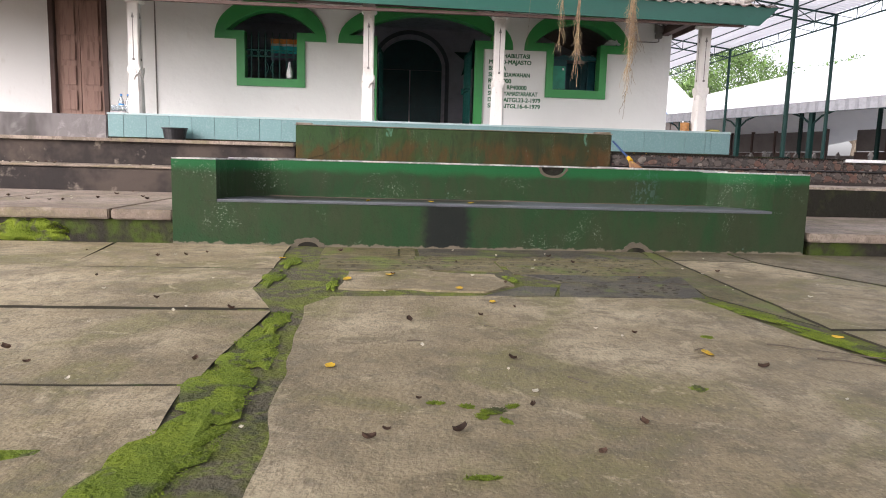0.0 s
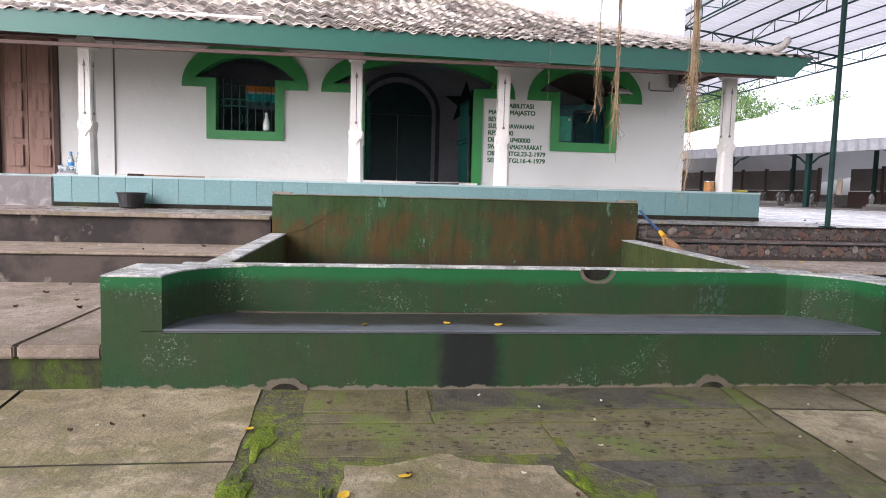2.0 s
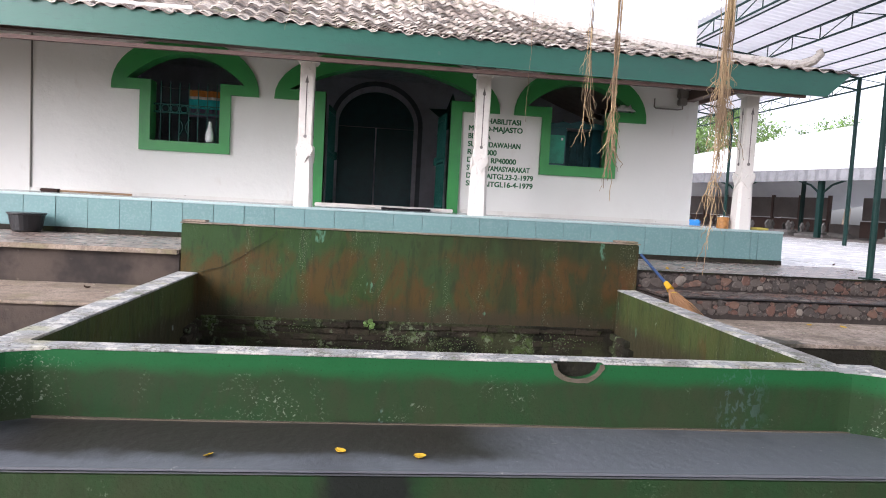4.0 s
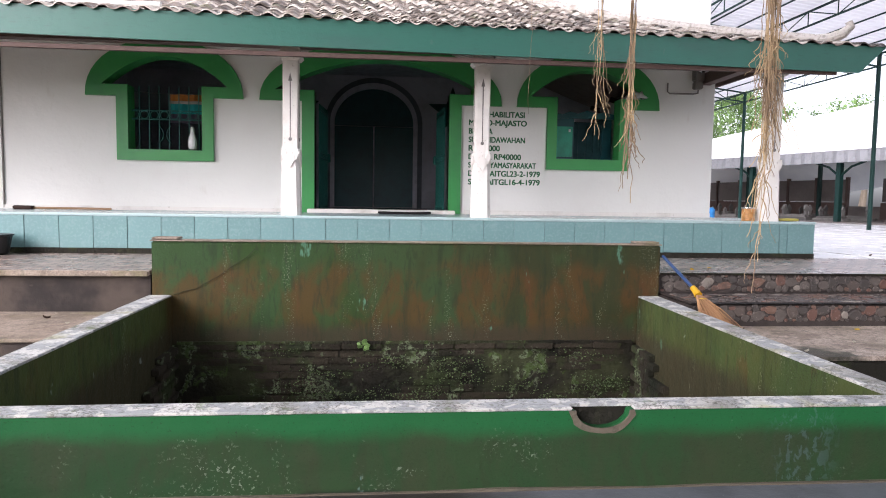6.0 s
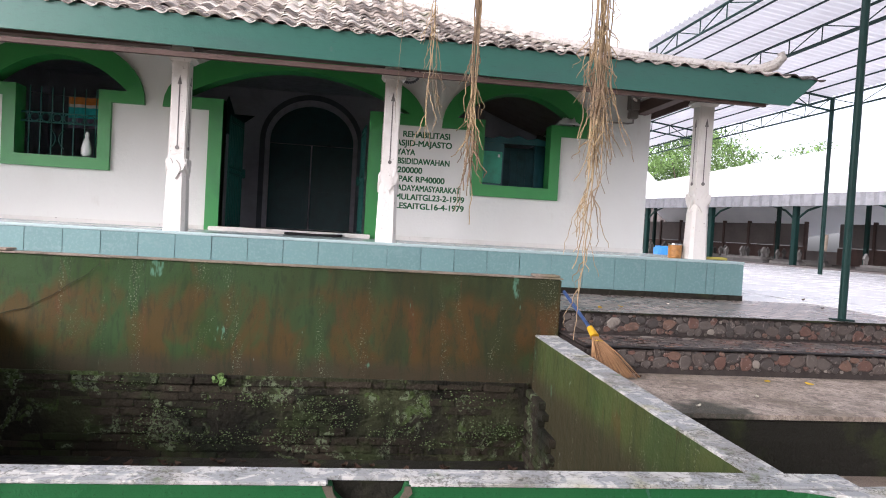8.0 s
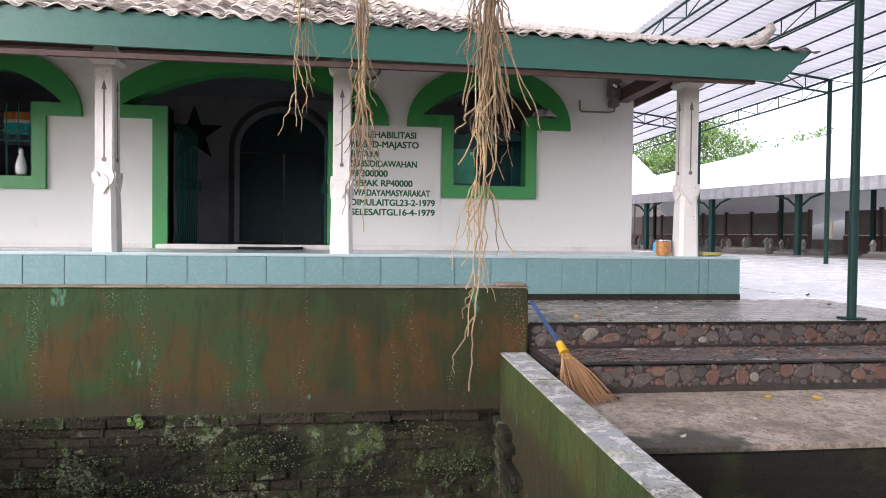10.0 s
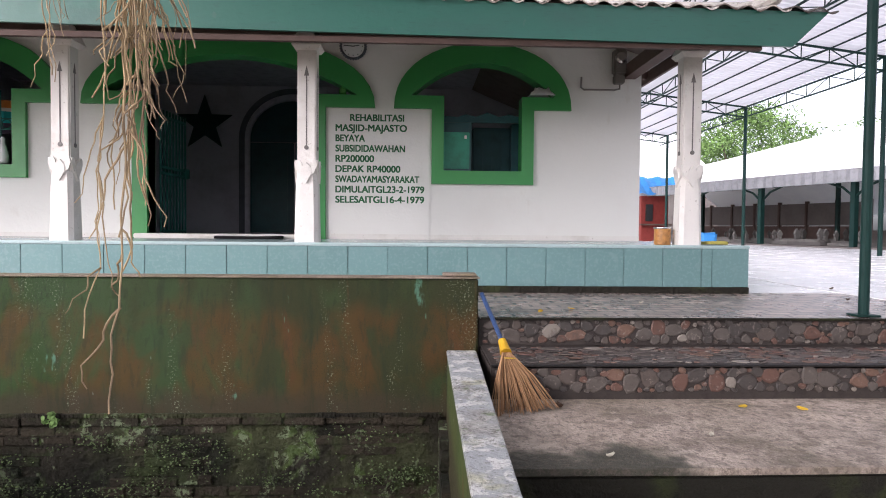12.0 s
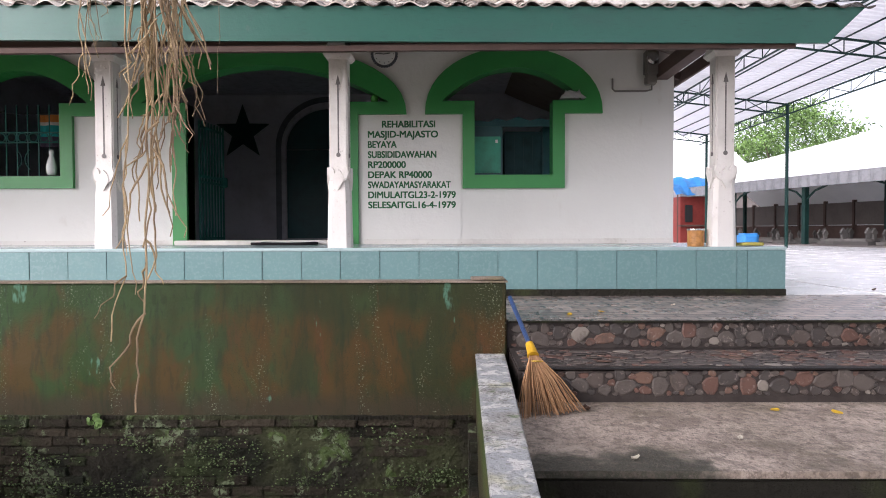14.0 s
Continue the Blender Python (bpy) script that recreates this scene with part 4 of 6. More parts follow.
x_, y_, z_ = hip[1]
part("ridge_horn", tube([(x_ - 0.02, y_ + 0.02, z_ - 0.01), (x_ + 0.14, y_ - 0.1, z_ + 0.0), (x_ + 0.24, y_ - 0.19, z_ + 0.05), (x_ + 0.29, y_ - 0.23, z_ + 0.12), (x_ + 0.27, y_ - 0.22, z_ + 0.17)], 0.078, 10, None, 0.04), RIDGE, roof, "upturned end of the hip ridge")
part("fascia", plate([[(-9, 3.048 + lift(-9)), (6.34, 3.048), (6.64, 3.335), (-9, 3.335 + lift(-9))]], 10.7, 10.735), FASCIA, roof, "dark green painted fascia board")
part("edge_board", box(6.02, 11.32, 3.3, 6.05, 26, 3.44), WOOD_DARK, roof)
part("eaves_beam", box(-9, 11.43, 3.27, 6.0, 11.57, 3.42), WOOD_DARK, roof)
part("eaves_beam", box(5.63, 11.57, 3.27, 5.77, 13.0, 3.42), WOOD_DARK, roof)
part("fascia_batten", box(-9, 10.74, 3.025, 6.1, 10.79, 3.07), WOOD_DARK, roof)
for k in range(25):
    x = -8.8 + 0.6 * k
    q = box(-0.03, 0, -0.09, 0.03, 2.45, 0, 0.004)
    bmesh.ops.transform(q, matrix=pose(x, 10.78, 3.31, math.degrees(math.atan(0.33)), 0, 0), verts=q.verts)
    part("rafter", q, WOOD_DARK, roof)
for k in range(8):
    q = box(0, -0.03, -0.09, 0.6, 0.03, 0, 0.004)
    bmesh.ops.transform(q, matrix=pose(6.03, 13.3 + 0.6 * k, 3.42, 0, -math.degrees(math.atan(0.3)), 180), verts=q.verts)
    part("rafter", q, WOOD_DARK, roof)

# ---- rooms behind the facade ----
IY = 18.0
structure("floor", box(-9, 13.0, 1.2, 5.9, 26, 1.385), PORCH, "pale glazed tile floor inside", "floor")
structure("ceiling", box(-9, 13.2, 4.15, 5.85, 26, 4.18), CEIL, "dim boarded ceiling", "ceiling")
structure("wall_east", box(5.645, 13.21, 1.385, 5.845, 26, 4.6), WHITE, "white limewashed side wall", "wall")
structure("wall_west", box(-4.3, 13.21, 1.385, -4.1, IY, 4.15), DARK_ROOM, "plain inner wall", "wall")
arch_in = [(0.04, 1.39), (1.8, 1.39), (1.8, 3.15)] + bulge(0.92, 0.88, 3.15, 3.94) + [(0.04, 3.15)]
structure("wall_north", plate([[(-4.1, 1.385), (5.645, 1.385), (5.645, 4.15), (-4.1, 4.15)], arch_in], IY, IY + 0.2), DARK_ROOM, "dim white inner wall with an arched doorway", "wall")
structure("wall_back", box(-4.1, 20, 1.385, 5.645, 20.2, 4.15), DARK_ROOM, "plain back wall", "wall")
inner = tagged(new("door_2"), "dark teal panelled double door under an arch", "door", kind="structure")
ring = [(-0.1, 1.39), (-0.1, 3.15)] + bulge(0.92, 1.02, 3.15, 4.1)[::-1] + [(1.94, 1.39), (1.84, 1.39)] + bulge(0.92, 0.92, 3.15, 4.0) + [(0.0, 1.39)]
part("frame", plate([ring], IY - 0.06, IY), plain("arch_grey", (0.16, 0.17, 0.2), 0.7), inner)
ring = [(0.0, 1.39), (0.0, 3.15)] + bulge(0.92, 0.92, 3.15, 4.0)[::-1] + [(1.84, 1.39), (1.75, 1.39)] + bulge(0.92, 0.83, 3.15, 3.88) + [(0.09, 1.39)]
part("moulding", plate([ring], IY - 0.03, IY + 0.04), CEIL, inner)
for s in (0, 1):
    leaf = part("leaf", box(0.06 + s * 0.87, IY + 0.05, 1.4, 0.9 + s * 0.88, IY + 0.1, 3.1, 0.01), TEAL, inner)
    for z0, z1 in ((1.5, 2.05), (2.15, 2.98)):
        part("panel", box(0.16 + s * 0.87, IY + 0.03, z0, 0.8 + s * 0.88, IY + 0.05, z1, 0.012), TEAL, leaf)
# Panel added to close the arch; its colour carries the gloom beyond the transom.
part("lunette", plate([[(0.03, 3.18), (1.81, 3.18)] + bulge(0.92, 0.89, 3.19, 3.95)], IY + 0.06, IY + 0.09), TEAL, inner)
part("transom", box(0.04, IY + 0.04, 3.11, 1.8, IY + 0.12, 3.2, 0.01), TEAL, inner)
for x in (-0.74, 2.58):
    star = [(x + r * math.sin(a), 3.43 + r * math.cos(a)) for a, r in [(math.pi * k / 5, 0.54 if k % 2 == 0 else 0.215) for k in range(10)]]
    tagged(part("wall_star", plate([star], IY - 0.03, IY - 0.002), STAR), "dark green five-pointed wooden star on the wall", "wall ornament", "stars beside the arch")

# ---- the tree over the court: limb, crown and hanging roots ----
tree = thing("banyan_tree", "spreading old tree with a dense crown over the court", "tree", at=(0, 0, 0))
part("trunk", tube([(-7.5, -5.5, -0.2), (-7.2, -5.2, 2), (-6.2, -4.3, 4.5), (-4, -2.5, 6.0)], 0.6, 14, None, 0.35), BARK, tree)
part("limb", tube([(-4, -2.5, 6.0), (-1, 1.5, 6.1), (1.5, 5, 6.0), (2.6, 6.9, 5.9), (2.2, 8.4, 5.9)], 0.34, 10, None, 0.1), BARK, tree)
part("limb", tube([(1.5, 5, 6.0), (0.9, 6.4, 6.05), (0.3, 7.8, 6.0)], 0.14, 8, None, 0.06), BARK, tree)
part("limb", tube([(-4, -2.5, 6.0), (-1, -4.5, 6.8), (3, -5, 7.0)], 0.3, 8, None, 0.1), BARK, tree)


def leaves(n, centre, size, leaf, hollow=0.0):
    """A crown: many small folded leaves in clumps inside an uneven ball."""
    rng = np.random.RandomState(int(centre[0] * 7 + 50))
    verts, faces = [], []
    clumps = rng.normal(size=(max(20, n // 60), 3))
    clumps /= np.linalg.norm(clumps, axis=1)[:, None]
    clumps *= (hollow + (1 - hollow) * rng.uniform(0, 1, (len(clumps), 1)) ** 0.4)
    clumps = clumps * size + centre
    for k in range(n):
        c = clumps[rng.randint(len(clumps))] + rng.normal(size=3) * min(size) * 0.13
        a, b = rng.normal(size=3), rng.normal(size=3)
        a /= np.linalg.norm(a)
        b -= a * (a @ b)
        b /= np.linalg.norm(b)
        s = leaf * rng.uniform(0.6, 1.4)
        i = len(verts)
        verts += [c - a * s, c + b * s * 0.4, c + a * s, c - b * s * 0.4]
        faces += [(i, i + 1, i + 2), (i, i + 2, i + 3)]
    me = bpy.data.meshes.new("crown")
    me.from_pydata([tuple(v) for v in verts], [], faces)
    me.materials.append(LEAF)
    return me


# Unseen clumps, inferred from the hanging roots and spread to shade court and tank.
for c, sz, n in [((-2.5, -3.5, 8.2), (5.5, 4.0, 1.6), 5200), ((3.0, -3.5, 8.4), (4.5, 4.0, 1.6), 4200), ((0.5, 1.8, 8.0), (4.5, 3.2, 1.4), 3600), ((5.5, 2.5, 8.2), (3.5, 3.5, 1.4), 2600), ((1.2, 6.4, 8.3), (4.2, 2.6, 1.2), 3600), ((-4.0, 3.5, 8.4), (3.2, 3.6, 1.4), 2600), ((-6.0, -10.5, 8.6), (6.0, 4.0, 2.0), 5200), ((1.5, -10.5, 8.8), (5.0, 4.0, 2.0), 4200)]:
    crown = new("crown", leaves(n, np.array(c), np.array(sz), 0.26))
    crown.parent = tree


def strand(b, p, top, tip, r, seed, out):
    """One root: it hangs nearly straight, then wanders, splays and curls towards its tip, with side roots."""
    n = max(12, int((top - tip) / 0.022)) if top - tip < 1.0 else int(1.0 / 0.022) + 14
    low = min(1.0, top - tip)
    zs = [top - (top - tip - low) * k / 13 for k in range(14)] if top - tip > 1.0 else []
    zs += [tip + low * (1 - k / (n - len(zs) - 1)) for k in range(n - len(zs))]
    pts = []
    for z in zs:
        u = max(0.0, 1 - (z - tip) / 0.42)
        w = 0.35 + 0.65 * u
        wx = w * (0.026 * noise.noise((z * 4.5, seed, 0)) + 0.014 * noise.noise((z * 12, seed, 3)) + 0.005 * noise.noise((z * 34, seed, 6)))
        wy = w * (0.026 * noise.noise((z * 4.5, seed, 9)) + 0.014 * noise.noise((z * 12, seed, 12)) + 0.005 * noise.noise((z * 34, seed, 15)))
        pts.append((p[0] + wx + out[0] * u ** 1.8, p[1] + wy + out[1] * u ** 1.8, z - top))
    tube(pts, r, 6, b, r * 0.55)
    return pts


def roots(at, tips, top, spread, thick=0.0026, forks=(2, 3, 4)):
    """A bundle of hanging roots that part near their tips."""
    t = thing("aerial_roots", "bundle of thin tan aerial roots hanging from a limb", "roots", "hanging roots", at=(at[0], at[1], top))
    for tip, dx in tips:
        p = (random.gauss(0, spread * 0.5), random.gauss(0, spread * 0.6))
        out = (dx + random.gauss(0, spread * 0.9), random.gauss(0, spread * 0.8))
        r, seed, b = thick * random.uniform(0.6, 1.35), random.uniform(0, 90), bmesh.new()
        pts = strand(b, p, top, tip, r, seed, out)
        for q in range(random.choice(forks)):
            k0 = len(pts) - random.randint(6, 26)
            x0, y0, z0 = pts[k0]
            ln = random.uniform(0.06, 0.22)
            sx, sy = random.choice((-1, 1)) * random.uniform(0.015, 0.06), random.gauss(0, 0.03)
            side = [(x0 + sx * v ** 0.7 + 0.03 * v * noise.noise((v * 3.5, seed + q, 2)) + 0.006 * noise.noise((v * 9, seed + q, 5)), y0 + sy * v ** 0.7 + 0.02 * v * noise.noise((v * 3.5, seed + q, 7)), z0 - ln * v) for v in np.linspace(0, 1, 11)]
            tube(side, r * 0.75, 6, b, r * 0.35)
        part("root", b, ROOT, t)
    return t


def tips(n, low, high, dx=0.0):
    return [(random.uniform(low, high), dx + random.gauss(0, 0.012)) for k in range(n)]


roots((2.735, 6.4), tips(15, 1.72, 1.9) + tips(5, 1.76, 1.88, 0.06) + tips(3, 1.5, 1.66, -0.03) + [(1.44, -0.02), (1.34, 0.015), (1.2, -0.05)], 5.9, 0.036)
roots((2.44, 7.22), tips(8, 1.64, 1.9) + [(1.58, 0.0)], 5.9, 0.02, 0.0034)
roots((2.23, 7.12), tips(5, 1.85, 2.1), 5.9, 0.03, 0.0025)
roots((2.17, 8.45), tips(1, 2.2, 2.3), 5.9, 0.02, 0.002, (0, 1))
roots((0.35, 7.6), tips(1, 2.55, 2.6), 6.0, 0.02, 0.002, (1, 2))

# ---- roof tiles ----


def pantile():
    """One clay pantile: an S across its width, with a thickness, 0.21 x 0.27."""
    bm = bmesh.new()
    us = np.linspace(-0.105, 0.105, 9)
    prof = [0.022 * math.sin((u + 0.105) / 0.21 * 2 * math.pi) for u in us]
    rings = []
    for v, lift in ((0.0, 0.0), (0.27, 0.0)):
        rings.append(([bm.verts.new((u, v, h + lift + 0.012)) for u, h in zip(us, prof)], [bm.verts.new((u, v, h + lift)) for u, h in zip(us, prof)]))
    (t0, b0), (t1, b1) = rings
    for k in range(8):
        bm.faces.new((t0[k], t0[k + 1], t1[k + 1], t1[k]))
        bm.faces.new((b0[k], t0[k], t0[k + 1], b0[k + 1])[::-1])
    return bm


slope_rows = []
d = -0.05
while d < 5.4:
    slope_rows.append(d)
    d += 0.235 / math.sqrt(1 + (0.25 + 0.08 * d) ** 2)
near, far_tiles = [], []
for k, d in enumerate(slope_rows):
    tilt = math.degrees(math.atan(0.25 + 0.08 * d)) - 3.0
    count = int((EDGE_X - d + 9) / 0.2)
    for j in range(count):
        x = EDGE_X - d - 0.08 - 0.2 * j
        m = pose(x + random.gauss(0, 0.006), EDGE_Y + d, rise(d) + 0.012 + lift(x) + random.gauss(0, 0.004), tilt + random.gauss(0, 1.0), random.gauss(0, 1.0), random.gauss(0, 1.2))
        (near if k < 9 and -0.7 < x < 6.4 else far_tiles).append(m)
proto = part("roof_tile", pantile(), TILE, roof, "", True)
proto.matrix_basis = near[0]
for m in near[1:300]:
    piece("roof_tile", proto.data, m, roof)
base_v = np.array([(*v.co, 1.0) for v in proto.data.vertices])
base_f = [tuple(p.vertices) for p in proto.data.polygons]
verts, faces = [], []
for m in near[300:] + far_tiles:
    i = len(verts)
    verts += (base_v @ np.array(m.transposed()))[:, :3].tolist()
    faces += [tuple(i + q for q in f) for f in base_f]
me = bpy.data.meshes.new("roof_tiles")
me.from_pydata(verts, [], faces)
me.materials.append(TILE)
for p in me.polygons:
    p.use_smooth = True
rest = new("roof_tiles", me)
rest.parent = roof
tagged(rest, kind="stuff")

# ---- canopy over the yard ----
canopy = thing("yard_canopy", "high corrugated sheet canopy on welded green trusses", "canopy")


def slope_z(x):
    return 5.6 + 0.121 * (14 - x)


bm = bmesh.new()
ysn = np.arange(4.0, 35.0, 0.07)
cols = [[bm.verts.new((x, y, slope_z(x) + 0.03 + (0.05 if k % 3 == 0 else 0.0))) for x in (8.6, 10.4, 12.2, 14.1)] for k, y in enumerate(ysn)]
for p, q in zip(cols, cols[1:]):
    for a, b, c, e in zip(p, p[1:], q[1:], q):
        bm.faces.new((a, b, c, e))
part("roof_sheet", bm, SHEET, canopy, "pale grey corrugated metal sheeting")


def truss(p, q, depth, n):
    """A flat welded truss from p to q: two chords and a zigzag."""
    p, q = Vector(p), Vector(q)
    low = Vector((0, 0, -depth))
    b = tube([p, q], 0.03, 6)
    tube([p + low, q + low], 0.026, 6, b)
    for k in range(n):
        a, c = p.lerp(q, k / n), p.lerp(q, (k + 1) / n)
        tube([a, a + low], 0.014, 4, b)
        tube([a + low if k % 2 else a, c if k % 2 else c + low], 0.014, 4, b)
    return part("truss", b, POST_GREEN, canopy)


for x in (14.0, 10.7, 8.7):
    truss((x, 4.2, slope_z(x) - 0.05), (x, 34.5, slope_z(x) - 0.05), 0.32, 30)
for y in (6.8, 13.6, 20.3, 26.8, 33.6):
    truss((8.7, y, slope_z(8.7) - 0.06), (14.0, y, slope_z(14) - 0.06), 0.32, 8)
for x in (9.4, 10.1, 11.4, 12.1, 12.8, 13.4):
    part("purlin", box(x - 0.012, 4.1, slope_z(x) - 0.012, x + 0.012, 34.8, slope_z(x) + 0.02), POST_GREEN, canopy)
for y in (13.6, 20.3, 26.8, 33.6):
    part("post", tube([(14.0, y, 0.94), (14.0, y, 5.56)], 0.055, 10), POST_GREEN, canopy)
truss((6.3, 9.68, 6.5), (8.7, 9.6, 6.2), 0.32, 4)
part("post", tube([(6.3, 9.68, 0.93), (6.31, 9.68, 6.5)], 0.034, 12), POST_GREEN, canopy)
part("post_foot", box(6.22, 9.61, 0.942, 6.38, 9.75, 0.955, 0.004), POST_GREEN, canopy)

# ---- burial pavilion beyond the yard ----
U, N = Vector((-0.256, 0.967, 0)), Vector((0.967, 0.256, 0))
P0 = Vector((17.0, 26.1, 0))
TO = Matrix(((U.x, N.x, 0, P0.x), (U.y, N.y, 0, P0.y), (0, 0, 1, 0), (0, 0, 0, 1)))
pav = thing("burial_pavilion", "long open shed with a pale sheet roof and dark green posts", "pavilion")


def local(bm):
    bmesh.ops.transform(bm, matrix=TO, verts=bm.verts)
    return bm


bm = bmesh.new()
ss = np.arange(-18, 17, 0.22)
prev = None
for k, q in enumerate(ss):
    o = 0.07 if k % 2 else 0.0
    row = [bm.verts.new((q, -o, 3.08)), bm.verts.new((q, -o, 3.5))]
    if prev:
        bm.faces.new((prev[0], row[0], row[1], prev[1]))
    prev = row
part("valance", local(bm), plain("valance_grey", (0.27, 0.27, 0.28), 0.5), pav, "vertical ribbed grey valance")
bm = bmesh.new()
rows = [[bm.verts.new((q, o, z - max(0.0, q) * 0.016 * o)) for q in np.linspace(-18.1, 16.8 - 0.25 * o, 30)] for o, z in ((-0.05, 3.5), (1.2, 3.75), (2.6, 4.25), (4.2, 5.3), (5.0, 6.0), (9.5, 3.3))]
for p, q in zip(rows, rows[1:]):
    for a, b, c, e in zip(p, p[1:], q[1:], q):
        bm.faces.new((a, b, c, e))
part("roof_sheet", local(bm), ROOF_WHITE, pav, "pale metal roof glaring in daylight")
for q in np.arange(-16, 17, 4.0):
    part("post", local(box(q - 0.09, 0.25, 0.94, q + 0.09, 0.43, 3.2, 0.01)), POST_GREEN, pav)
    part("post", local(box(q - 0.07, 4.0, 0.94, q + 0.07, 4.14, 3.6, 0.01)), POST_GREEN, pav)
    for s_ in (-1, 1):
        part("brace", local(tube([(q, 0.34, 2.6), (q + s_ * 0.45, 0.34, 2.95), (q + s_ * 1.0, 0.34, 3.12)], 0.04, 6)), POST_GREEN, pav)
part("eaves_rail", local(box(-18, 0.28, 3.1, 16.5, 0.4, 3.2)), POST_GREEN, pav)
part("plinth", local(box(-18, 0.2, 0.9, 16.5, 6.6, 1.0, 0.01)), FAR_WALL, pav)
for q in np.arange(-18, 16, 1.6):
    if 2.4 < q < 4.2:
        part("panel", local(box(q, 6.2, 1.0, q + 1.5, 6.28, 1.55)), FAR_WALL, pav)
        continue
    part("panel", local(box(q + 0.06, 6.2, 1.75, q + 1.54, 6.26, 2.75, 0.01)), FAR_WALL, pav)
    part("panel", local(box(q, 6.2, 1.0, q + 1.6, 6.3, 1.72, 0.01)), WOOD_DARK, pav)
    part("stud", local(box(q - 0.05, 6.15, 1.0, q + 0.05, 6.32, 2.85)), WOOD_DARK, pav)


def grave(q, o, sc):
    g = thing("grave", "small grey stone grave with a carved headstone", "grave", "graves in the shed")
    g.matrix_basis = TO @ pose(q, o, 1.0, 0, 0, random.gauss(0, 4)) @ Matrix.Scale(sc, 4)
    part("base", box(-0.85, -0.28, 0, 0.85, 0.28, 0.14, 0.02), GRAVE, g)
    part("upper_base", box(-0.7, -0.2, 0.14, 0.7, 0.2, 0.24, 0.02), GRAVE, g)
    for x in (-0.6, 0.6):
        prof = [(-0.07, 0.24), (0.07, 0.24), (0.09, 0.42), (0.15, 0.5), (0.09, 0.6), (0, 0.72), (-0.09, 0.6), (-0.15, 0.5), (-0.09, 0.42)]
        h = plate([prof], -0.05, 0.05)
        bmesh.ops.transform(h, matrix=pose(x, 0, 0, 0, 0, 90), verts=h.verts)
        part("headstone", h, GRAVE, g)
    return g


for q in np.arange(-9, 15, 1.25):
    for o in (0.9, 2.4, 4.6):
        if random.random() < 0.6:
            grave(q * 1.0 + random.uniform(-0.2, 0.2), o + random.uniform(-0.2, 0.2), random.uniform(0.6, 0.9))

# ---- far side: stall, white roof, trees ----
stall = thing("stall", "red painted wooden stall with a blue tarpaulin awning", "stall")
RED = plain("red_paint", (0.2, 0.035, 0.028), 0.6)
BLUE = plain("blue_tarpaulin", (0.03, 0.22, 0.55), 0.45, scale=2)
part("body", box(13.9, 36.5, 0.94, 15.2, 37.6, 3.1, 0.02), RED, stall)
part("window", box(14.1, 36.44, 1.9, 14.45, 36.5, 2.7, 0.02), BLACK, stall)
part("counter", box(13.8, 36.2, 1.7, 15.3, 36.5, 1.78, 0.01), WOOD_DARK, stall)
b = bmesh.new()
rows = [[b.verts.new((13.5 + 0.25 * k, 35.9 + 0.5 * j, 3.15 + 0.3 * j + 0.06 * math.sin(k * 1.9 + j))) for k in range(10)] for j in range(4)]
for p, q in zip(rows, rows[1:]):
    for a, c, e, f in zip(p, p[1:], q[1:], q):
        b.faces.new((a, c, e, f))
part("awning", b, BLUE, stall)
for x in (13.6, 15.6):
    part("pole", tube([(x, 36.0, 0.94), (x, 36.0, 3.2)], 0.03, 6), WOOD_DARK, stall)
tarp = tagged(part("covered_cart", box(12.95, 27.6, 0.945, 13.5, 28.1, 1.42, 0.06, cuts=4, rag=0.05), BLUE, None, "", True), "low cart covered with a blue tarpaulin", "cart")
house = thing("far_house", "distant house with a glaring white sheet roof", "house")
part("wall", box(11.5, 46, 0.85, 22, 54, 4.2), FAR_WALL, house)
b = bmesh.new()
q = [b.verts.new(v) for v in ((11, 45.5, 4.0), (22.5, 45.5, 4.0), (20.5, 50, 8.2), (12.5, 50, 8.2), (11, 54.5, 4.0), (22.5, 54.5, 4.0))]
for f in ((0, 1, 2, 3), (3, 2, 5, 4), (0, 3, 4), (1, 5, 2)):
    b.faces.new([q[k] for k in f])
part("roof", b, ROOF_WHITE, house)


def garden_tree(x, y, h, r, n):
    t = thing("tree", "leafy green tree beyond the yard", "tree", "far trees")
    part("trunk", tube([(x, y, 0.7), (x + 0.2, y, h * 0.4), (x - 0.2, y, h * 0.75)], 0.28, 8, None, 0.12), BARK, t)
    for k in range(5):
        a = k * 1.3
        part("limb", tube([(x, y, h * 0.45), (x + 0.5 * r * math.cos(a), y + 0.5 * r * math.sin(a), h * 0.75), (x + 0.8 * r * math.cos(a), y + 0.8 * r * math.sin(a), h)], 0.12, 6, None, 0.03), BARK, t)
    o = new("crown", leaves(n, np.array((x, y, h)), np.array((r, r, r * 0.62)), 0.13, 0.25))
    o.parent = t


garden_tree(25.5, 50, 7.0, 4.6, 13000)
garden_tree(19.5, 56, 7.4, 4.2, 11000)
garden_tree(34, 47, 6.5, 4.0, 5000)
garden_tree(44, 40, 7.0, 5.0, 5000)

# ---- bricks of the tank ----


def chipped(w, h, d, seed):
    """A worn brick, its long side along x and its face towards -y."""
    bm = box(-w / 2, 0, -h / 2, w / 2, d, h / 2, 0.007)
    for v in bm.verts:
        v.co += 0.006 * noise.noise_vector(v.co * 14 + Vector((seed * 3.1, 0, 0)))
    me = bpy.data.meshes.new("brick")
    bm.to_mesh(me)
    bm.free()
    me.materials.append(BRICK)
    return me


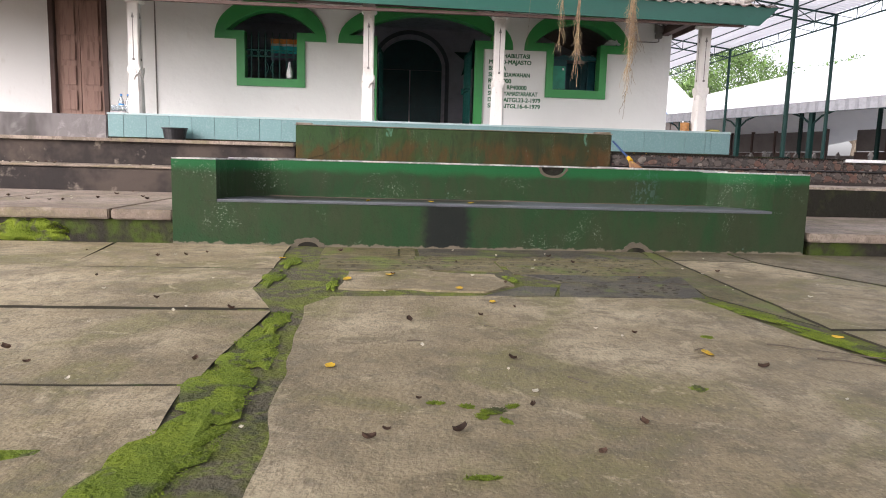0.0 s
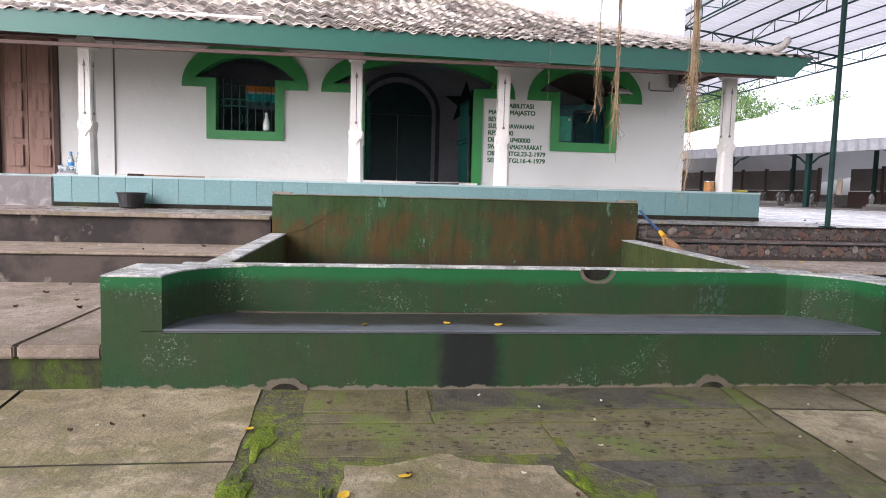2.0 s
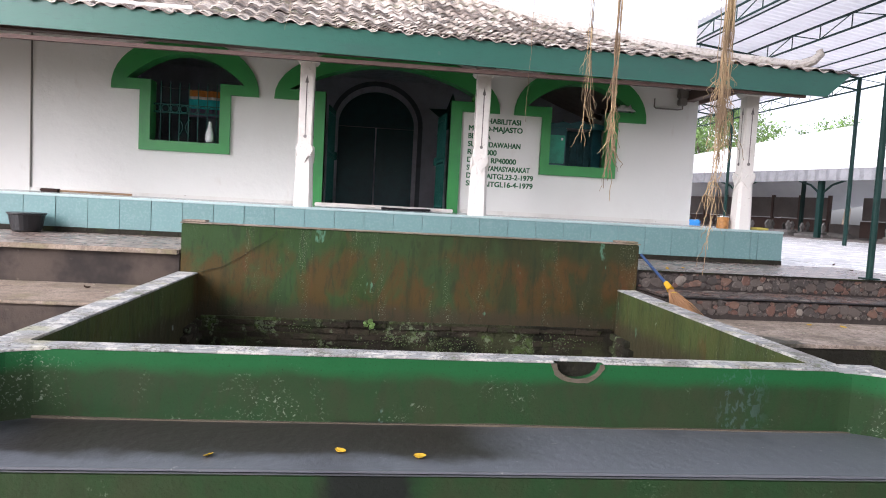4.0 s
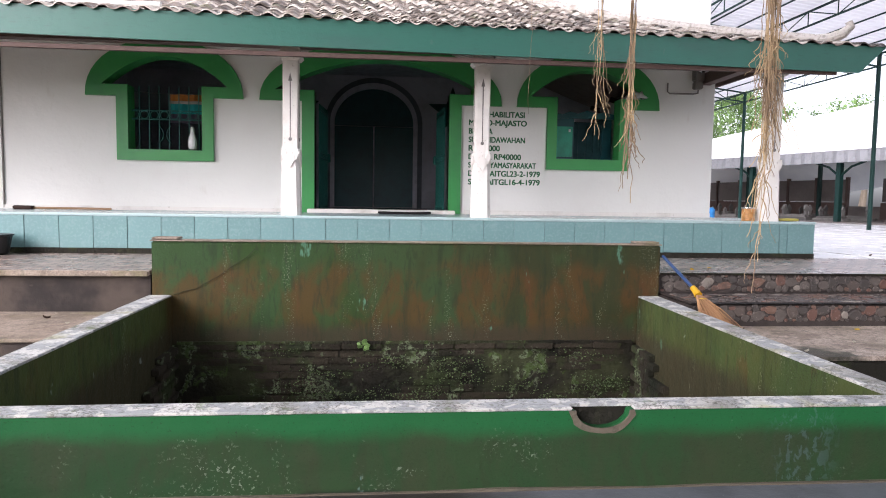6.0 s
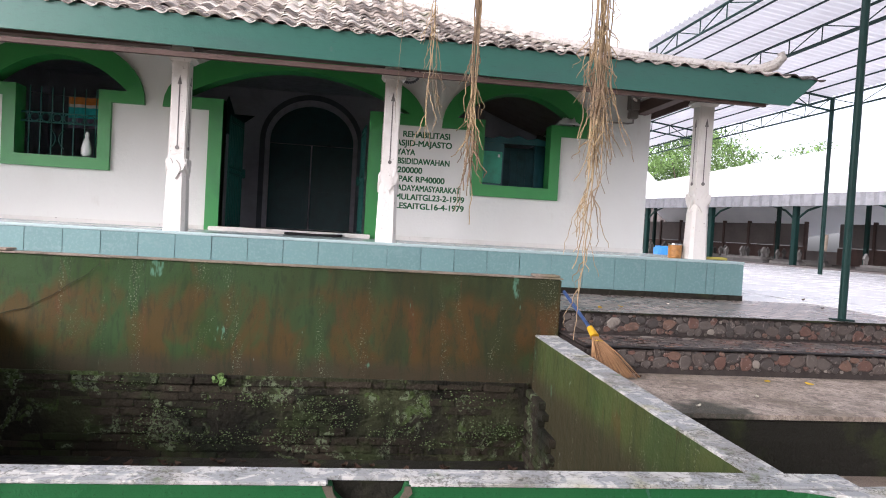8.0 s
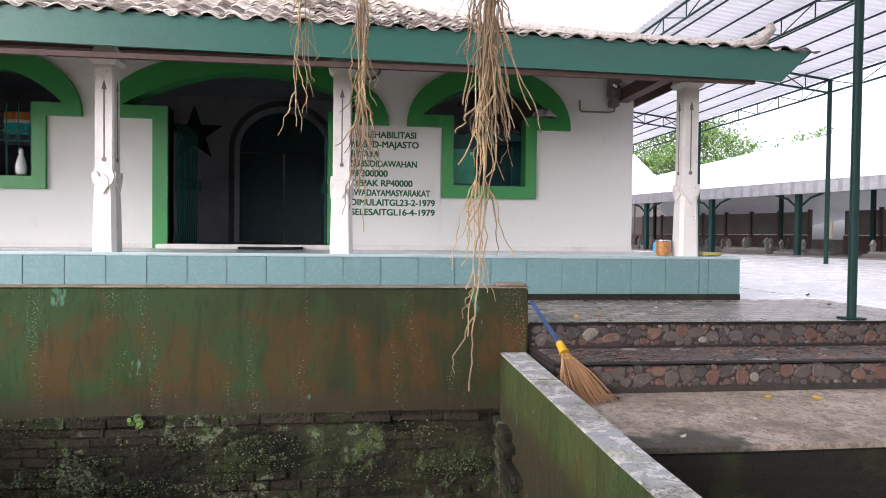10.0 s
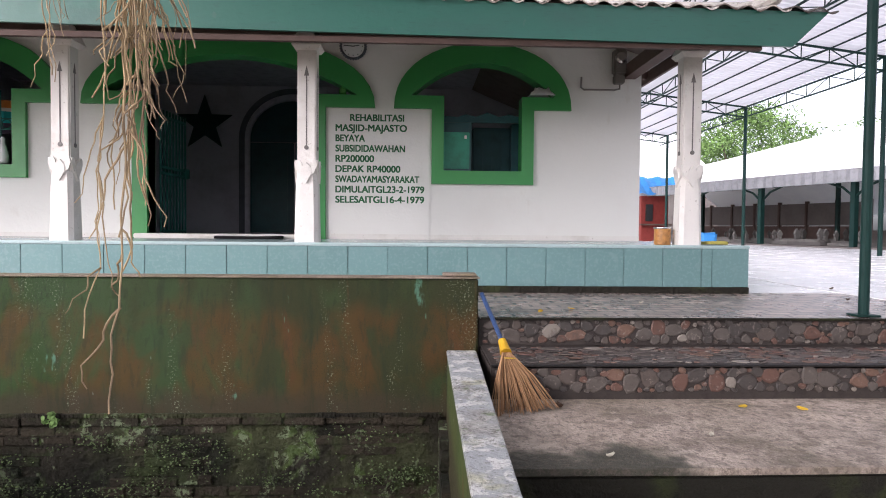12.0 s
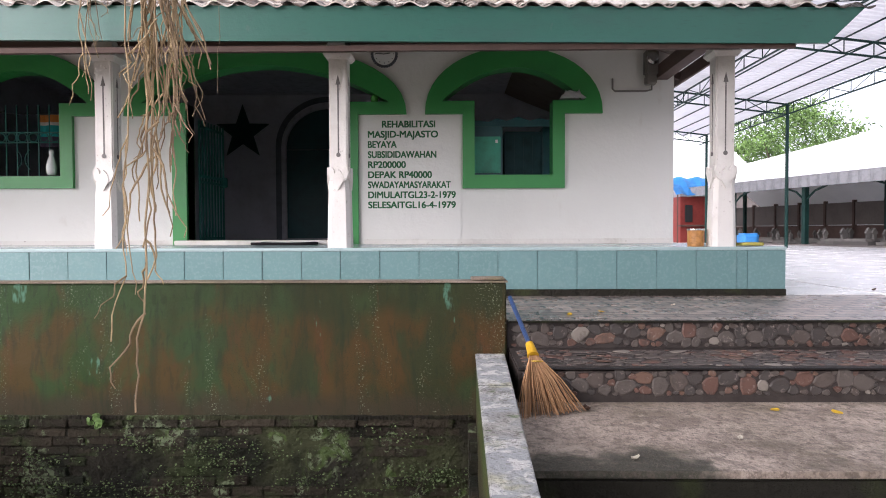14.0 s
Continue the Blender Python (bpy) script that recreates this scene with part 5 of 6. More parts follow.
kinds = [chipped(0.212, 0.06, 0.06, k) for k in range(4)]
long_kinds = [chipped(w, 0.058, 0.06, 7 + k) for k, w in enumerate((0.3, 0.36, 0.26))]
x = -0.5
while x < 3.25:
    k = random.randrange(3)
    w = (0.3, 0.36, 0.26)[k]
    piece("brick", long_kinds[k], pose(x + w / 2, 9.482 + random.uniform(0, 0.008), 0.285 + random.gauss(0, 0.004), random.gauss(0, 1.5), random.gauss(0, 0.8), random.gauss(0, 1.5)), base)
    x += w + 0.006
for r in range(1, 10):
    z = 0.285 - 0.0655 * r
    for c in range(20):
        x = -0.54 + 0.216 * c + (0.1 if r % 2 else 0.0) + random.gauss(0, 0.006)
        if noise.noise((x * 1.1, r * 0.33, 8.0)) > (0.25 if r < 3 else 0.02) or x > 3.32:
            continue
        piece("brick", random.choice(kinds), pose(x, 9.5 + random.uniform(-0.006, 0.004), z + random.gauss(0, 0.004), random.gauss(0, 1.5), random.gauss(0, 1.0), random.gauss(0, 1.5)), base)
for wall_x, turn in ((3.432, 90), (-0.678, -90)):
    for r in range(10):
        for c in range(2 if r < 3 else 3):
            y = 9.38 - 0.212 * c - (0.1 if r % 2 else 0.0)
            piece("brick", random.choice(kinds), pose(wall_x, y, 0.26 - 0.064 * r, random.gauss(0, 2), 0, turn) @ pose(0, -0.003, 0), base)
rim = bmesh.new()
for k in range(150):
    x = -0.62 + 4.0 * k / 149
    h = 0.012 + 0.012 * noise.noise((x * 7, 1, 0)) + 0.01 * noise.noise((x * 19, 4, 0))
    box(x - 0.016, 9.484, 0.318 - h, x + 0.016, 9.503, 0.326 + 0.5 * h, 0.0, rim)
tagged(part("plaster_edge", rim, LICHEN, tank), kind="stuff")
GROWTH = Mat("wall_growth", (0.085, 0.115, 0.05), 0.9).shade(0.6).done()
b = bmesh.new()
CLUMPS = [(random.uniform(0.3, 3.3), random.uniform(-0.2, 0.26)) for k in range(34)]
for k in range(1900):
    cx, cz = random.choice(CLUMPS)
    x, z = random.gauss(cx, 0.12), random.gauss(cz, 0.028)
    if -0.3 < z < 0.29 and -0.6 < x < 3.4:
        a, r = random.uniform(0, 6.28), random.uniform(0.003, 0.01)
        v = [b.verts.new((x + r * random.uniform(0.4, 1.3) * math.cos(a + q), 9.49 - random.uniform(0, 0.014), z + r * random.uniform(0.3, 1.0) * math.sin(a + q))) for q in (0, 1.3, 2.5, 3.8, 5.0)]
        b.faces.new(v)
tagged(part("wall_moss", b, GROWTH, tank), "pale green lichen and moss on damp brick", kind="stuff")
fern = tagged(part("wall_weed", bmesh.new(), LEAF), "small bright green weed growing from a brick joint", "plant")
b = bmesh.new()
for k in range(14):
    a = random.uniform(0, 6.28)
    r = random.uniform(0.02, 0.05)
    c = Vector((0.95 + r * math.cos(a), 9.455, 0.3 + r * math.sin(a)))
    v = [b.verts.new(c + Vector((0.018 * math.cos(q + a), random.uniform(-0.012, 0.012), 0.018 * math.sin(q + a)))) for q in np.linspace(0, 5.2, 6)]
    b.faces.new(v)
tube([(0.95, 9.5, 0.29), (0.95, 9.46, 0.3)], 0.004, 5, b)
b.to_mesh(fern.data)
b.free()

# ---- pebbles of the stone-faced steps ----


def pebble(seed):
    rng = random.Random(seed)
    n = 9
    rad = [1 + rng.uniform(-0.22, 0.22) for k in range(n)]
    bm = bmesh.new()
    low = [bm.verts.new((rad[k] * math.cos(6.283 * k / n), 0.0, rad[k] * math.sin(6.283 * k / n))) for k in range(n)]
    mid = [bm.verts.new((0.8 * rad[k] * math.cos(6.283 * k / n), -0.11, 0.8 * rad[k] * math.sin(6.283 * k / n))) for k in range(n)]
    for k in range(n):
        j = (k + 1) % n
        bm.faces.new((low[k], low[j], mid[j], mid[k]))
    bm.faces.new(mid)
    bmesh.ops.recalc_face_normals(bm, faces=bm.faces)
    me = bpy.data.meshes.new("stone")
    bm.to_mesh(me)
    bm.free()
    me.materials.append(PEBBLE)
    return me


stones = [pebble(k) for k in range(6)]


def pave(x0, x1, h, put):
    """Stones packed by chance over a strip, the big ones first; put() turns a place on the strip into a pose."""
    got = []
    for r in (0.058, 0.047, 0.035, 0.024, 0.016):
        for k in range(int((x1 - x0) * h / r / r * 5)):
            x, v = random.uniform(x0 + r, x1 - r), random.uniform(min(r * 0.8, h / 2), h - min(r * 0.8, h / 2))
            if all((x - a) ** 2 + ((v - c) * 1.15) ** 2 > (r + q) ** 2 * 0.8 for a, c, q in got if abs(x - a) < 0.12):
                got.append((x, v, r))
    return [put(x, v) @ Matrix.Diagonal((1.12, 1, 0.84, 1)) @ pose(0, 0, 0, 0, random.uniform(0, 360), 0) @ Matrix.Diagonal((r * 1.0, 0.05, r * random.uniform(0.85, 1.0), 1)) for x, v, r in got]


strips_ = pave(3.66, 7.2, 0.16, lambda x, v: pose(x, 9.558, 0.768 + v)) + pave(3.66, 7.2, 0.145, lambda x, v: pose(x, 8.928, 0.603 + v)) + pave(3.68, 7.2, 0.5, lambda x, v: pose(x, 8.96 + v, 0.7625, -90, 0, 0))
random.shuffle(strips_)
for m in strips_[:300]:
    piece("stone", random.choice(stones), m, right)
rest_v, rest_f = [], []
for m in strips_[300:] + pave(7.2, 12, 0.16, lambda x, v: pose(x, 9.558, 0.768 + v)) + pave(7.2, 12, 0.145, lambda x, v: pose(x, 8.928, 0.603 + v)):
    src = random.choice(stones)
    i = len(rest_v)
    rest_v += [tuple(m @ v.co) for v in src.vertices]
    rest_f += [tuple(i + q for q in p.vertices) for p in src.polygons]
me = bpy.data.meshes.new("stones")
me.from_pydata(rest_v, [], rest_f)
me.materials.append(PEBBLE)
o = new("stones", me)
o.parent = right
tagged(o, kind="stuff")

# ---- sign ----
sign = thing("wall_sign", "white painted wall panel with dark green stencilled lettering", "sign", at=(2.215, FY, 1.43))
part("panel", box(0, -0.012, 0.03, 1.17, -0.001, 1.428, 0.003), WHITE, sign)
LINES = [("REHABILITASI", 2.462, 3.083), ("MASJID-MAJASTO", 2.297, 3.116), ("BEYAYA", 2.297, 2.634), ("SUBSIDIDAWAHAN", 2.297, 3.096), ("RP200000", 2.297, 2.74), ("DEPAK RP40000", 2.297, 3.043), ("SWADAYAMASYARAKAT", 2.297, 3.261), ("DIMULAITGL23-2-1979", 2.297, 3.32), ("SELESAITGL16-4-1979", 2.297, 3.32)]
for k, (text, x0, x1) in enumerate(LINES):
    cu = bpy.data.curves.new("lettering", "FONT")
    cu.body, cu.size, cu.extrude, cu.offset = text, 1.0, 0.02, 0.0
    ob = new("lettering", cu)
    bpy.context.view_layer.update()
    me = bpy.data.meshes.new_from_object(ob.evaluated_get(bpy.context.evaluated_depsgraph_get()))
    bpy.data.objects.remove(ob)
    stroke = bmesh.new()
    for j, (dx, dy) in enumerate([(-0.034, -0.022), (0.034, 0.022), (-0.034, 0.022), (0.034, -0.022), (0, 0)]):
        k0 = len(stroke.verts)
        stroke.from_mesh(me)
        stroke.verts.ensure_lookup_table()
        for v in stroke.verts[k0:]:
            v.co += Vector((dx, dy, 0.008 * j))
    stroke.to_mesh(me)
    stroke.free()
    xs_ = [v.co.x for v in me.vertices]
    sx = (x1 - x0) / (max(xs_) - min(xs_))
    me.materials.clear()
    me.materials.append(LETTER)
    ob = new("lettering", me)
    ob.parent = sign
    ob.matrix_basis = pose(x0 - 2.215 - min(xs_) * sx, -0.0135, 2.738 - 0.1172 * k - 1.43, 90, 0, 0) @ Matrix.Diagonal((sx, 0.108, 0.06, 1))

# ---- things on the facade ----
CHROME = plain("chrome", (0.6, 0.6, 0.6), 0.2, 1.0, 0.05)
PAPER = plain("clock_face", (0.7, 0.7, 0.68), 0.4, vary=0.03)
clock = thing("wall_clock", "round wall clock with a beaded chrome rim", "clock", at=(2.497, FY, 3.58))
b = bmesh.new()
join(b, lathe([(0.15, 0), (0.15, 0.02), (0.135, 0.035), (0.125, 0.03)], 32), pose(0, 0, 0, 90, 0, 0))
for k in range(32):
    a = 2 * math.pi * k / 32
    join(b, lathe([(0.004, -0.012), (0.012, -0.006), (0.012, 0.006), (0.004, 0.012)], 6), pose(0.148 * math.cos(a), -0.025, 0.148 * math.sin(a), 90, 0, 0))
part("rim", b, plain("clock_rim", (0.1, 0.1, 0.11), 0.3, 0.6), clock)
part("face", lathe([(0.126, 0), (0.126, 0.004)], 32), PAPER, clock).matrix_basis = pose(0, -0.032, 0, 90, 0, 0)
for name, a, ln in (("hour_hand", 82, 0.07), ("minute_hand", 273, 0.1)):
    q = box(-0.005, -0.041, -0.015, 0.005, -0.038, ln)
    bmesh.ops.transform(q, matrix=pose(0, 0, 0, 0, a, 0), verts=q.verts)
    part(name, q, BLACK, clock)
for k in range(12):
    a = math.pi * k / 6
    part("hour_mark", box(0.105 * math.cos(a) - 0.005, -0.0385, 0.105 * math.sin(a) - 0.005, 0.105 * math.cos(a) + 0.005, -0.0365, 0.105 * math.sin(a) + 0.005), BLACK, clock)
GREY_METAL = plain("meter_grey", (0.22, 0.2, 0.18), 0.5, 0.3)
meter = thing("electric_meter", "old grey electric meter box with a bent conduit", "meter", at=(5.56, FY, 3.42))
part("case", box(-0.075, -0.13, -0.12, 0.075, -0.001, 0.17, 0.02), GREY_METAL, meter)
part("cover", lathe([(0.07, 0), (0.065, 0.03), (0.04, 0.045)], 20), CHROME, meter).matrix_basis = pose(0, -0.13, 0.06, 90, 0, 0)
part("terminal_block", box(-0.06, -0.11, -0.22, 0.06, -0.001, -0.12, 0.012), GREY_METAL, meter)
part("conduit", tube([(0.02, -0.03, -0.2), (0.02, -0.03, -0.27), (-0.05, -0.03, -0.285), (-0.4, -0.03, -0.285), (-0.43, -0.03, -0.26), (-0.43, -0.03, -0.14)], 0.011, 8), GREY_METAL, meter)
bag = tagged(part("plastic_bag", crumpled(4.52, FY - 0.12, 3.046, 4.8, FY + 0.1, 3.15, 16, 0.03), plain("bag_white", (0.7, 0.7, 0.72), 0.35), None, "", True), "crumpled white plastic bag on the window ledge", "bag")
pipe = tagged(part("wall_conduit", tube([(-3.86, FY - 0.012, 1.39), (-3.86, FY - 0.012, 3.7)], 0.012, 8), GREY_METAL), "thin grey vertical conduit on the white wall", "pipe")
bulb = thing("bulb", "compact fluorescent bulb under the column cap", "lamp", at=(2.33, 11.3, 3.19))
part("socket", lathe([(0.025, 0.0), (0.028, 0.05), (0.02, 0.08)], 12), BLACK, bulb)
b = bmesh.new()
for k in range(4):
    pts = [(0.026 * math.cos(a), 0.026 * math.sin(a), -0.012 - 0.018 * k - 0.003 * a) for a in np.linspace(0, 6.0, 12)]
    tube(pts, 0.006, 5, b)
part("spiral_tube", b, PAPER, bulb)

# ---- wooden door and vent at the west end ----
door = tagged(new("door_3"), "closed weathered brown panelled double door", "door", kind="structure")
for x0, x1, z0, z1 in ((-5.73, -5.64, 1.385, 3.68), (-4.8, -4.71, 1.385, 3.68), (-5.64, -4.8, 3.56, 3.68)):
    part("frame", box(x0, FY - 0.03, z0, x1, FY + 0.1, z1, 0.008), WOOD_DARK, door)
for s_ in (0, 1):
    x0 = -5.635 + 0.42 * s_
    leaf = part("leaf", box(x0, FY + 0.05, 1.39, x0 + 0.412, FY + 0.09, 3.555, 0.004), WOOD_OLD, door)
    for z0, z1 in ((1.5, 1.86), (1.95, 2.3), (2.39, 2.74), (2.83, 3.45)):
        part("panel", box(x0 + 0.07, FY + 0.025, z0, x0 + 0.35, FY + 0.05, z1, 0.015), WOOD_OLD, leaf)
vent_ob = tagged(new("window_3"), "round green louvred vent in a white wall", "window", kind="structure")
part("rim", plate([[(-7.25 + 0.3 * math.cos(a), 2.95 + 0.3 * math.sin(a)) for a in np.linspace(0, 6.283, 28)[:-1]], [(-7.25 + 0.25 * math.cos(a), 2.95 + 0.25 * math.sin(a)) for a in np.linspace(0, 6.283, 28)[:-1]]], FY - 0.03, FY + 0.1), TRIM, vent_ob)
for k in range(7):
    z = 2.74 + 0.07 * k
    w = math.sqrt(max(0.0, 0.25 ** 2 - (z - 2.95) ** 2))
    part("slat", box(-7.25 - w, FY + 0.0, z - 0.012, -7.25 + w, FY + 0.05, z + 0.012), TRIM, vent_ob)

# ---- door gates, window grilles and what shows inside ----


def gate(x, y0, ln, turn):
    g = thing("iron_gate", "dark green iron folding gate standing open", "gate", "entrance gates")
    g.matrix_basis = pose(x, y0, 1.39, 0, 0, turn)
    for z in (0.06, 0.75, 0.82, 1.42):
        part("rail", box(0, -0.012, z - 0.015, ln, 0.012, z + 0.015), IRON, g)
    for k in range(9):
        q = ln * k / 8
        part("bar", box(q - 0.009, -0.009, 0.02, q + 0.009, 0.009, 1.5), IRON, g)
    part("latch", box(ln - 0.02, -0.05, 0.72, ln + 0.03, 0.05, 0.85, 0.01), IRON, g)


gate(0.22, 13.24, 0.7, 86)
gate(1.98, 13.24, 0.7, 94)
W1 = bpy.data.objects["window_1"]
for k in range(8):
    x = -2.29 + 0.13 * k
    part("bar", tube([(x, FY + 0.1, 2.2), (x, FY + 0.1, 3.04)], 0.007, 6), IRON, W1)
for k in range(7):
    c = (-2.225 + 0.13 * k, FY + 0.1, 2.66)
    part("scroll", tube([(c[0] + 0.052 * math.cos(a), c[1], c[2] + 0.052 * math.sin(a)) for a in np.linspace(0, 6.283, 17)], 0.006, 5), IRON, W1)
for z in (2.6, 2.72):
    part("rail", tube([(-2.32, FY + 0.1, z), (-1.34, FY + 0.1, z)], 0.007, 6), IRON, W1)
for s_ in (-1, 1):
    part("scroll", tube([(-1.83 + s_ * (0.05 - 0.03 * math.cos(a)), FY + 0.1, 2.4 + 0.12 * math.sin(a / 2) * (1 if a < 3 else 0.9)) for a in np.linspace(-3, 3, 13)], 0.006, 5), IRON, W1)
cloth = thing("hanging_cloth", "striped orange, white and teal cloth on a line", "cloth", at=(-1.6, 13.5, 3.0))
for k, (z0, z1, col) in enumerate([(-0.09, 0.0, (0.5, 0.17, 0.04)), (-0.13, -0.09, (0.55, 0.5, 0.45)), (-0.27, -0.13, (0.02, 0.3, 0.3)), (-0.4, -0.27, (0.07, 0.05, 0.08))]):
    b = bmesh.new()
    rows = [[b.verts.new((-0.28 + 0.56 * j / 20, 0.02 * math.sin(j * 0.9), z)) for j in range(21)] for z in (z0, z1)]
    for a, c, e, f in zip(rows[0], rows[0][1:], rows[1][1:], rows[1]):
        b.faces.new((a, c, e, f))
    part("stripe", b, plain("cloth_stripe_%d" % k, col, 0.9), cloth)
part("line", tube([(-0.95, -0.3, 0.03), (-0.9, -0.25, 0.02), (-0.5, 0, 0.004), (0.28, 0, 0.002), (0.6, -0.2, 0.02), (0.7, -0.3, 0.03)], 0.004, 5), BLACK, cloth)
VASE = plain("white_glaze", (0.75, 0.75, 0.75), 0.25, vary=0.04)
tagged(part("vase", lathe([(0.04, 0), (0.058, 0.03), (0.06, 0.1), (0.04, 0.18), (0.022, 0.23), (0.028, 0.27), (0.015, 0.3)], 18, (-1.45, FY + 0.03, 2.205)), VASE, None, "", True), "white bottle-shaped vase on the window sill", "vase")
cab = thing("fuse_cabinet", "teal painted cabinet with a white switch", "cabinet", at=(3.72, 13.3, 1.39))
part("body", box(-0.2, 0, 0, 0.17, 0.25, 1.4, 0.01), TEAL, cab)
part("door", box(-0.185, -0.02, 0.84, 0.145, 0, 1.28, 0.008), plain("green_panel", (0.02, 0.36, 0.23), 0.4), cab)
part("switch", box(0.08, -0.03, 1.2, 0.11, -0.02, 1.24, 0.003), VASE, cab)
crest = plate([[(-0.2, 1.4), (0.8, 1.4), (0.8, 1.46), (0.62, 1.5), (0.5, 1.47), (0.36, 1.52), (0.22, 1.47), (0.1, 1.5), (0.0, 1.46), (-0.2, 1.48)]], 0.0, 0.03)
part("crest", crest, TEAL, cab)
WARD = plain("dark_teal_wood", (0.02, 0.07, 0.08), 0.5, vary=0.25)
rack = thing("wooden_wardrobe", "dark teal plank wardrobe", "wardrobe", at=(4.2, 13.7, 1.39))
part("body", box(-0.26, 0, 0, 0.22, 0.4, 1.4, 0.01), WARD, rack)
for k in range(4):
    part("plank", box(-0.25 + 0.115 * k, -0.015, 0.05, -0.145 + 0.115 * k, 0, 1.35, 0.004), WARD, rack)
part("side_post", box(0.22, -0.03, 0, 0.38, 0.4, 1.45, 0.01), TEAL, rack)
GLASS_GREEN = plain("green_bottle_glass", (0.1, 0.4, 0.08), 0.15, vary=0.05)
tagged(part("ledge_bottle", lathe([(0.04, 0), (0.045, 0.05), (0.02, 0.08), (0.012, 0.1), (0.014, 0.13)], 14, (2.37, FY + 0.05, 3.046)), GLASS_GREEN, None, "", True), "small green bottle on the arch ledge", "bottle")
tagged(part("ledge_glass", lathe([(0.018, 0), (0.022, 0.05), (0.022, 0.06)], 12, (2.52, FY + 0.05, 3.046)), VASE), "small white cup on the arch ledge", "cup", "cups on the ledge")
tagged(part("ledge_glass", lathe([(0.018, 0), (0.022, 0.05), (0.022, 0.06)], 12, (2.56, FY + 0.06, 3.046)), VASE), "small white cup on the arch ledge", "cup", "cups on the ledge")
mat_ob = tagged(part("doormat", box(1.05, 12.5, 1.381, 1.75, 12.75, 1.41, 0.012, cuts=6, rag=0.015), plain("mat_black", (0.02, 0.018, 0.02), 0.95), None, "", True), "rumpled black cloth doormat on the porch", "doormat")
tagged(part("rug", box(0.95, 14.6, 1.386, 1.9, 15.6, 1.4, 0.004), plain("rug_red", (0.2, 0.05, 0.04), 0.95)), "dark red patterned rug on the inner floor", "rug")

# ---- things on the porch and terrace ----
tin = thing("paint_tin", "orange and green printed tin beside a column", "tin", at=(5.54, 11.42, 1.38))
part("can", lathe([(0.07, 0), (0.075, 0.01), (0.075, 0.15), (0.07, 0.155)], 20), plain("tin_orange", (0.45, 0.2, 0.05), 0.4, vary=0.3, scale=25), tin)
part("rim", lathe([(0.078, 0.148), (0.08, 0.156), (0.078, 0.164)], 20), CHROME, tin)
tagged(part("cloth_rag", box(5.93, 11.3, 1.381, 6.13, 11.5, 1.41, 0.01, cuts=4, rag=0.02), plain("rag_yellow", (0.4, 0.34, 0.08), 0.9), None, "", True), "yellow folded rag on the porch edge", "cloth")
mop = thing("floor_brush", "dark bristle brush with a long bamboo handle lying down", "brush", at=(-3.3, 12.55, 1.38))
part("head", box(-0.22, -0.05, 0.0, 0.02, 0.05, 0.05, 0.015, cuts=3, rag=0.01), plain("brush_brown", (0.05, 0.03, 0.025), 0.95), mop)
part("handle", tube([(0.0, 0, 0.02), (0.95, 0.02, 0.017)], 0.014, 8), plain("bamboo", (0.33, 0.2, 0.11), 0.6), mop)
bucket = thing("basin", "black plastic basin against the tiled porch", "basin", at=(-2.93, 10.98, 0.94))
part("body", lathe([(0.13, 0), (0.15, 0.02), (0.185, 0.2), (0.172, 0.2), (0.14, 0.03), (0.01, 0.025)], 24), BLACK, bucket)
part("rim", lathe([(0.183, 0.193), (0.2, 0.2), (0.2, 0.215), (0.183, 0.212)], 24), BLACK, bucket)
GLASS = bpy.data.materials.new("clear_glass")
GLASS.use_nodes = True
GLASS.node_tree.nodes["Principled BSDF"].inputs["Transmission Weight"].default_value = 0.9
GLASS.node_tree.nodes["Principled BSDF"].inputs["Roughness"].default_value = 0.05
GLASS.node_tree.nodes["Principled BSDF"].inputs["Base Color"].default_value = (0.85, 0.9, 0.92, 1)
for x, col in ((-4.0, True), (-3.89, False)):
    t = thing("water_bottle", "clear plastic water bottle on the porch", "bottle", "water bottles", at=(x, 11.68, 1.38))
    part("body", lathe([(0.04, 0), (0.045, 0.02), (0.045, 0.2), (0.02, 0.27), (0.016, 0.3)], 16), GLASS, t, "", True)
    part("cap", lathe([(0.018, 0.3), (0.018, 0.325), (0.01, 0.33)], 12), BLUE, t)
    if col:
        part("paper_label", lathe([(0.0455, 0.09), (0.0455, 0.17)], 16), BLUE, t)
tray = tagged(part("tray", box(-4.04, 11.3, 1.382, -3.8, 11.56, 1.4, 0.008), plain("tray_pink", (0.5, 0.42, 0.42), 0.4)), "pale plastic tray of drinking glasses", "tray")
for k in range(7):
    tagged(part("drinking_glass", lathe([(0.025, 0), (0.032, 0.085), (0.034, 0.1)], 14, (-4.0 + 0.075 * (k % 3), 11.34 + 0.07 * (k // 3), 1.4)), GLASS, None, "", True), "clear drinking glass upside down on a tray", "glass", "glasses on the tray")
TARP = plain("white_tarp", (0.72, 0.72, 0.7), 0.5)
tagged(part("roof_sheet", crumpled(-4.6, 10.9, 3.46, -3.0, 11.7, 3.62, 36, 0.12), TARP, None, "", False), "crumpled white plastic sheet lying on the roof tiles", "plastic sheet")
tagged(part("bamboo_pole", tube([(-3.2, 11.3, 3.62), (-1.2, 11.0, 3.56)], 0.025, 8), TARP), "pale pole lying on the roof tiles", "pole")

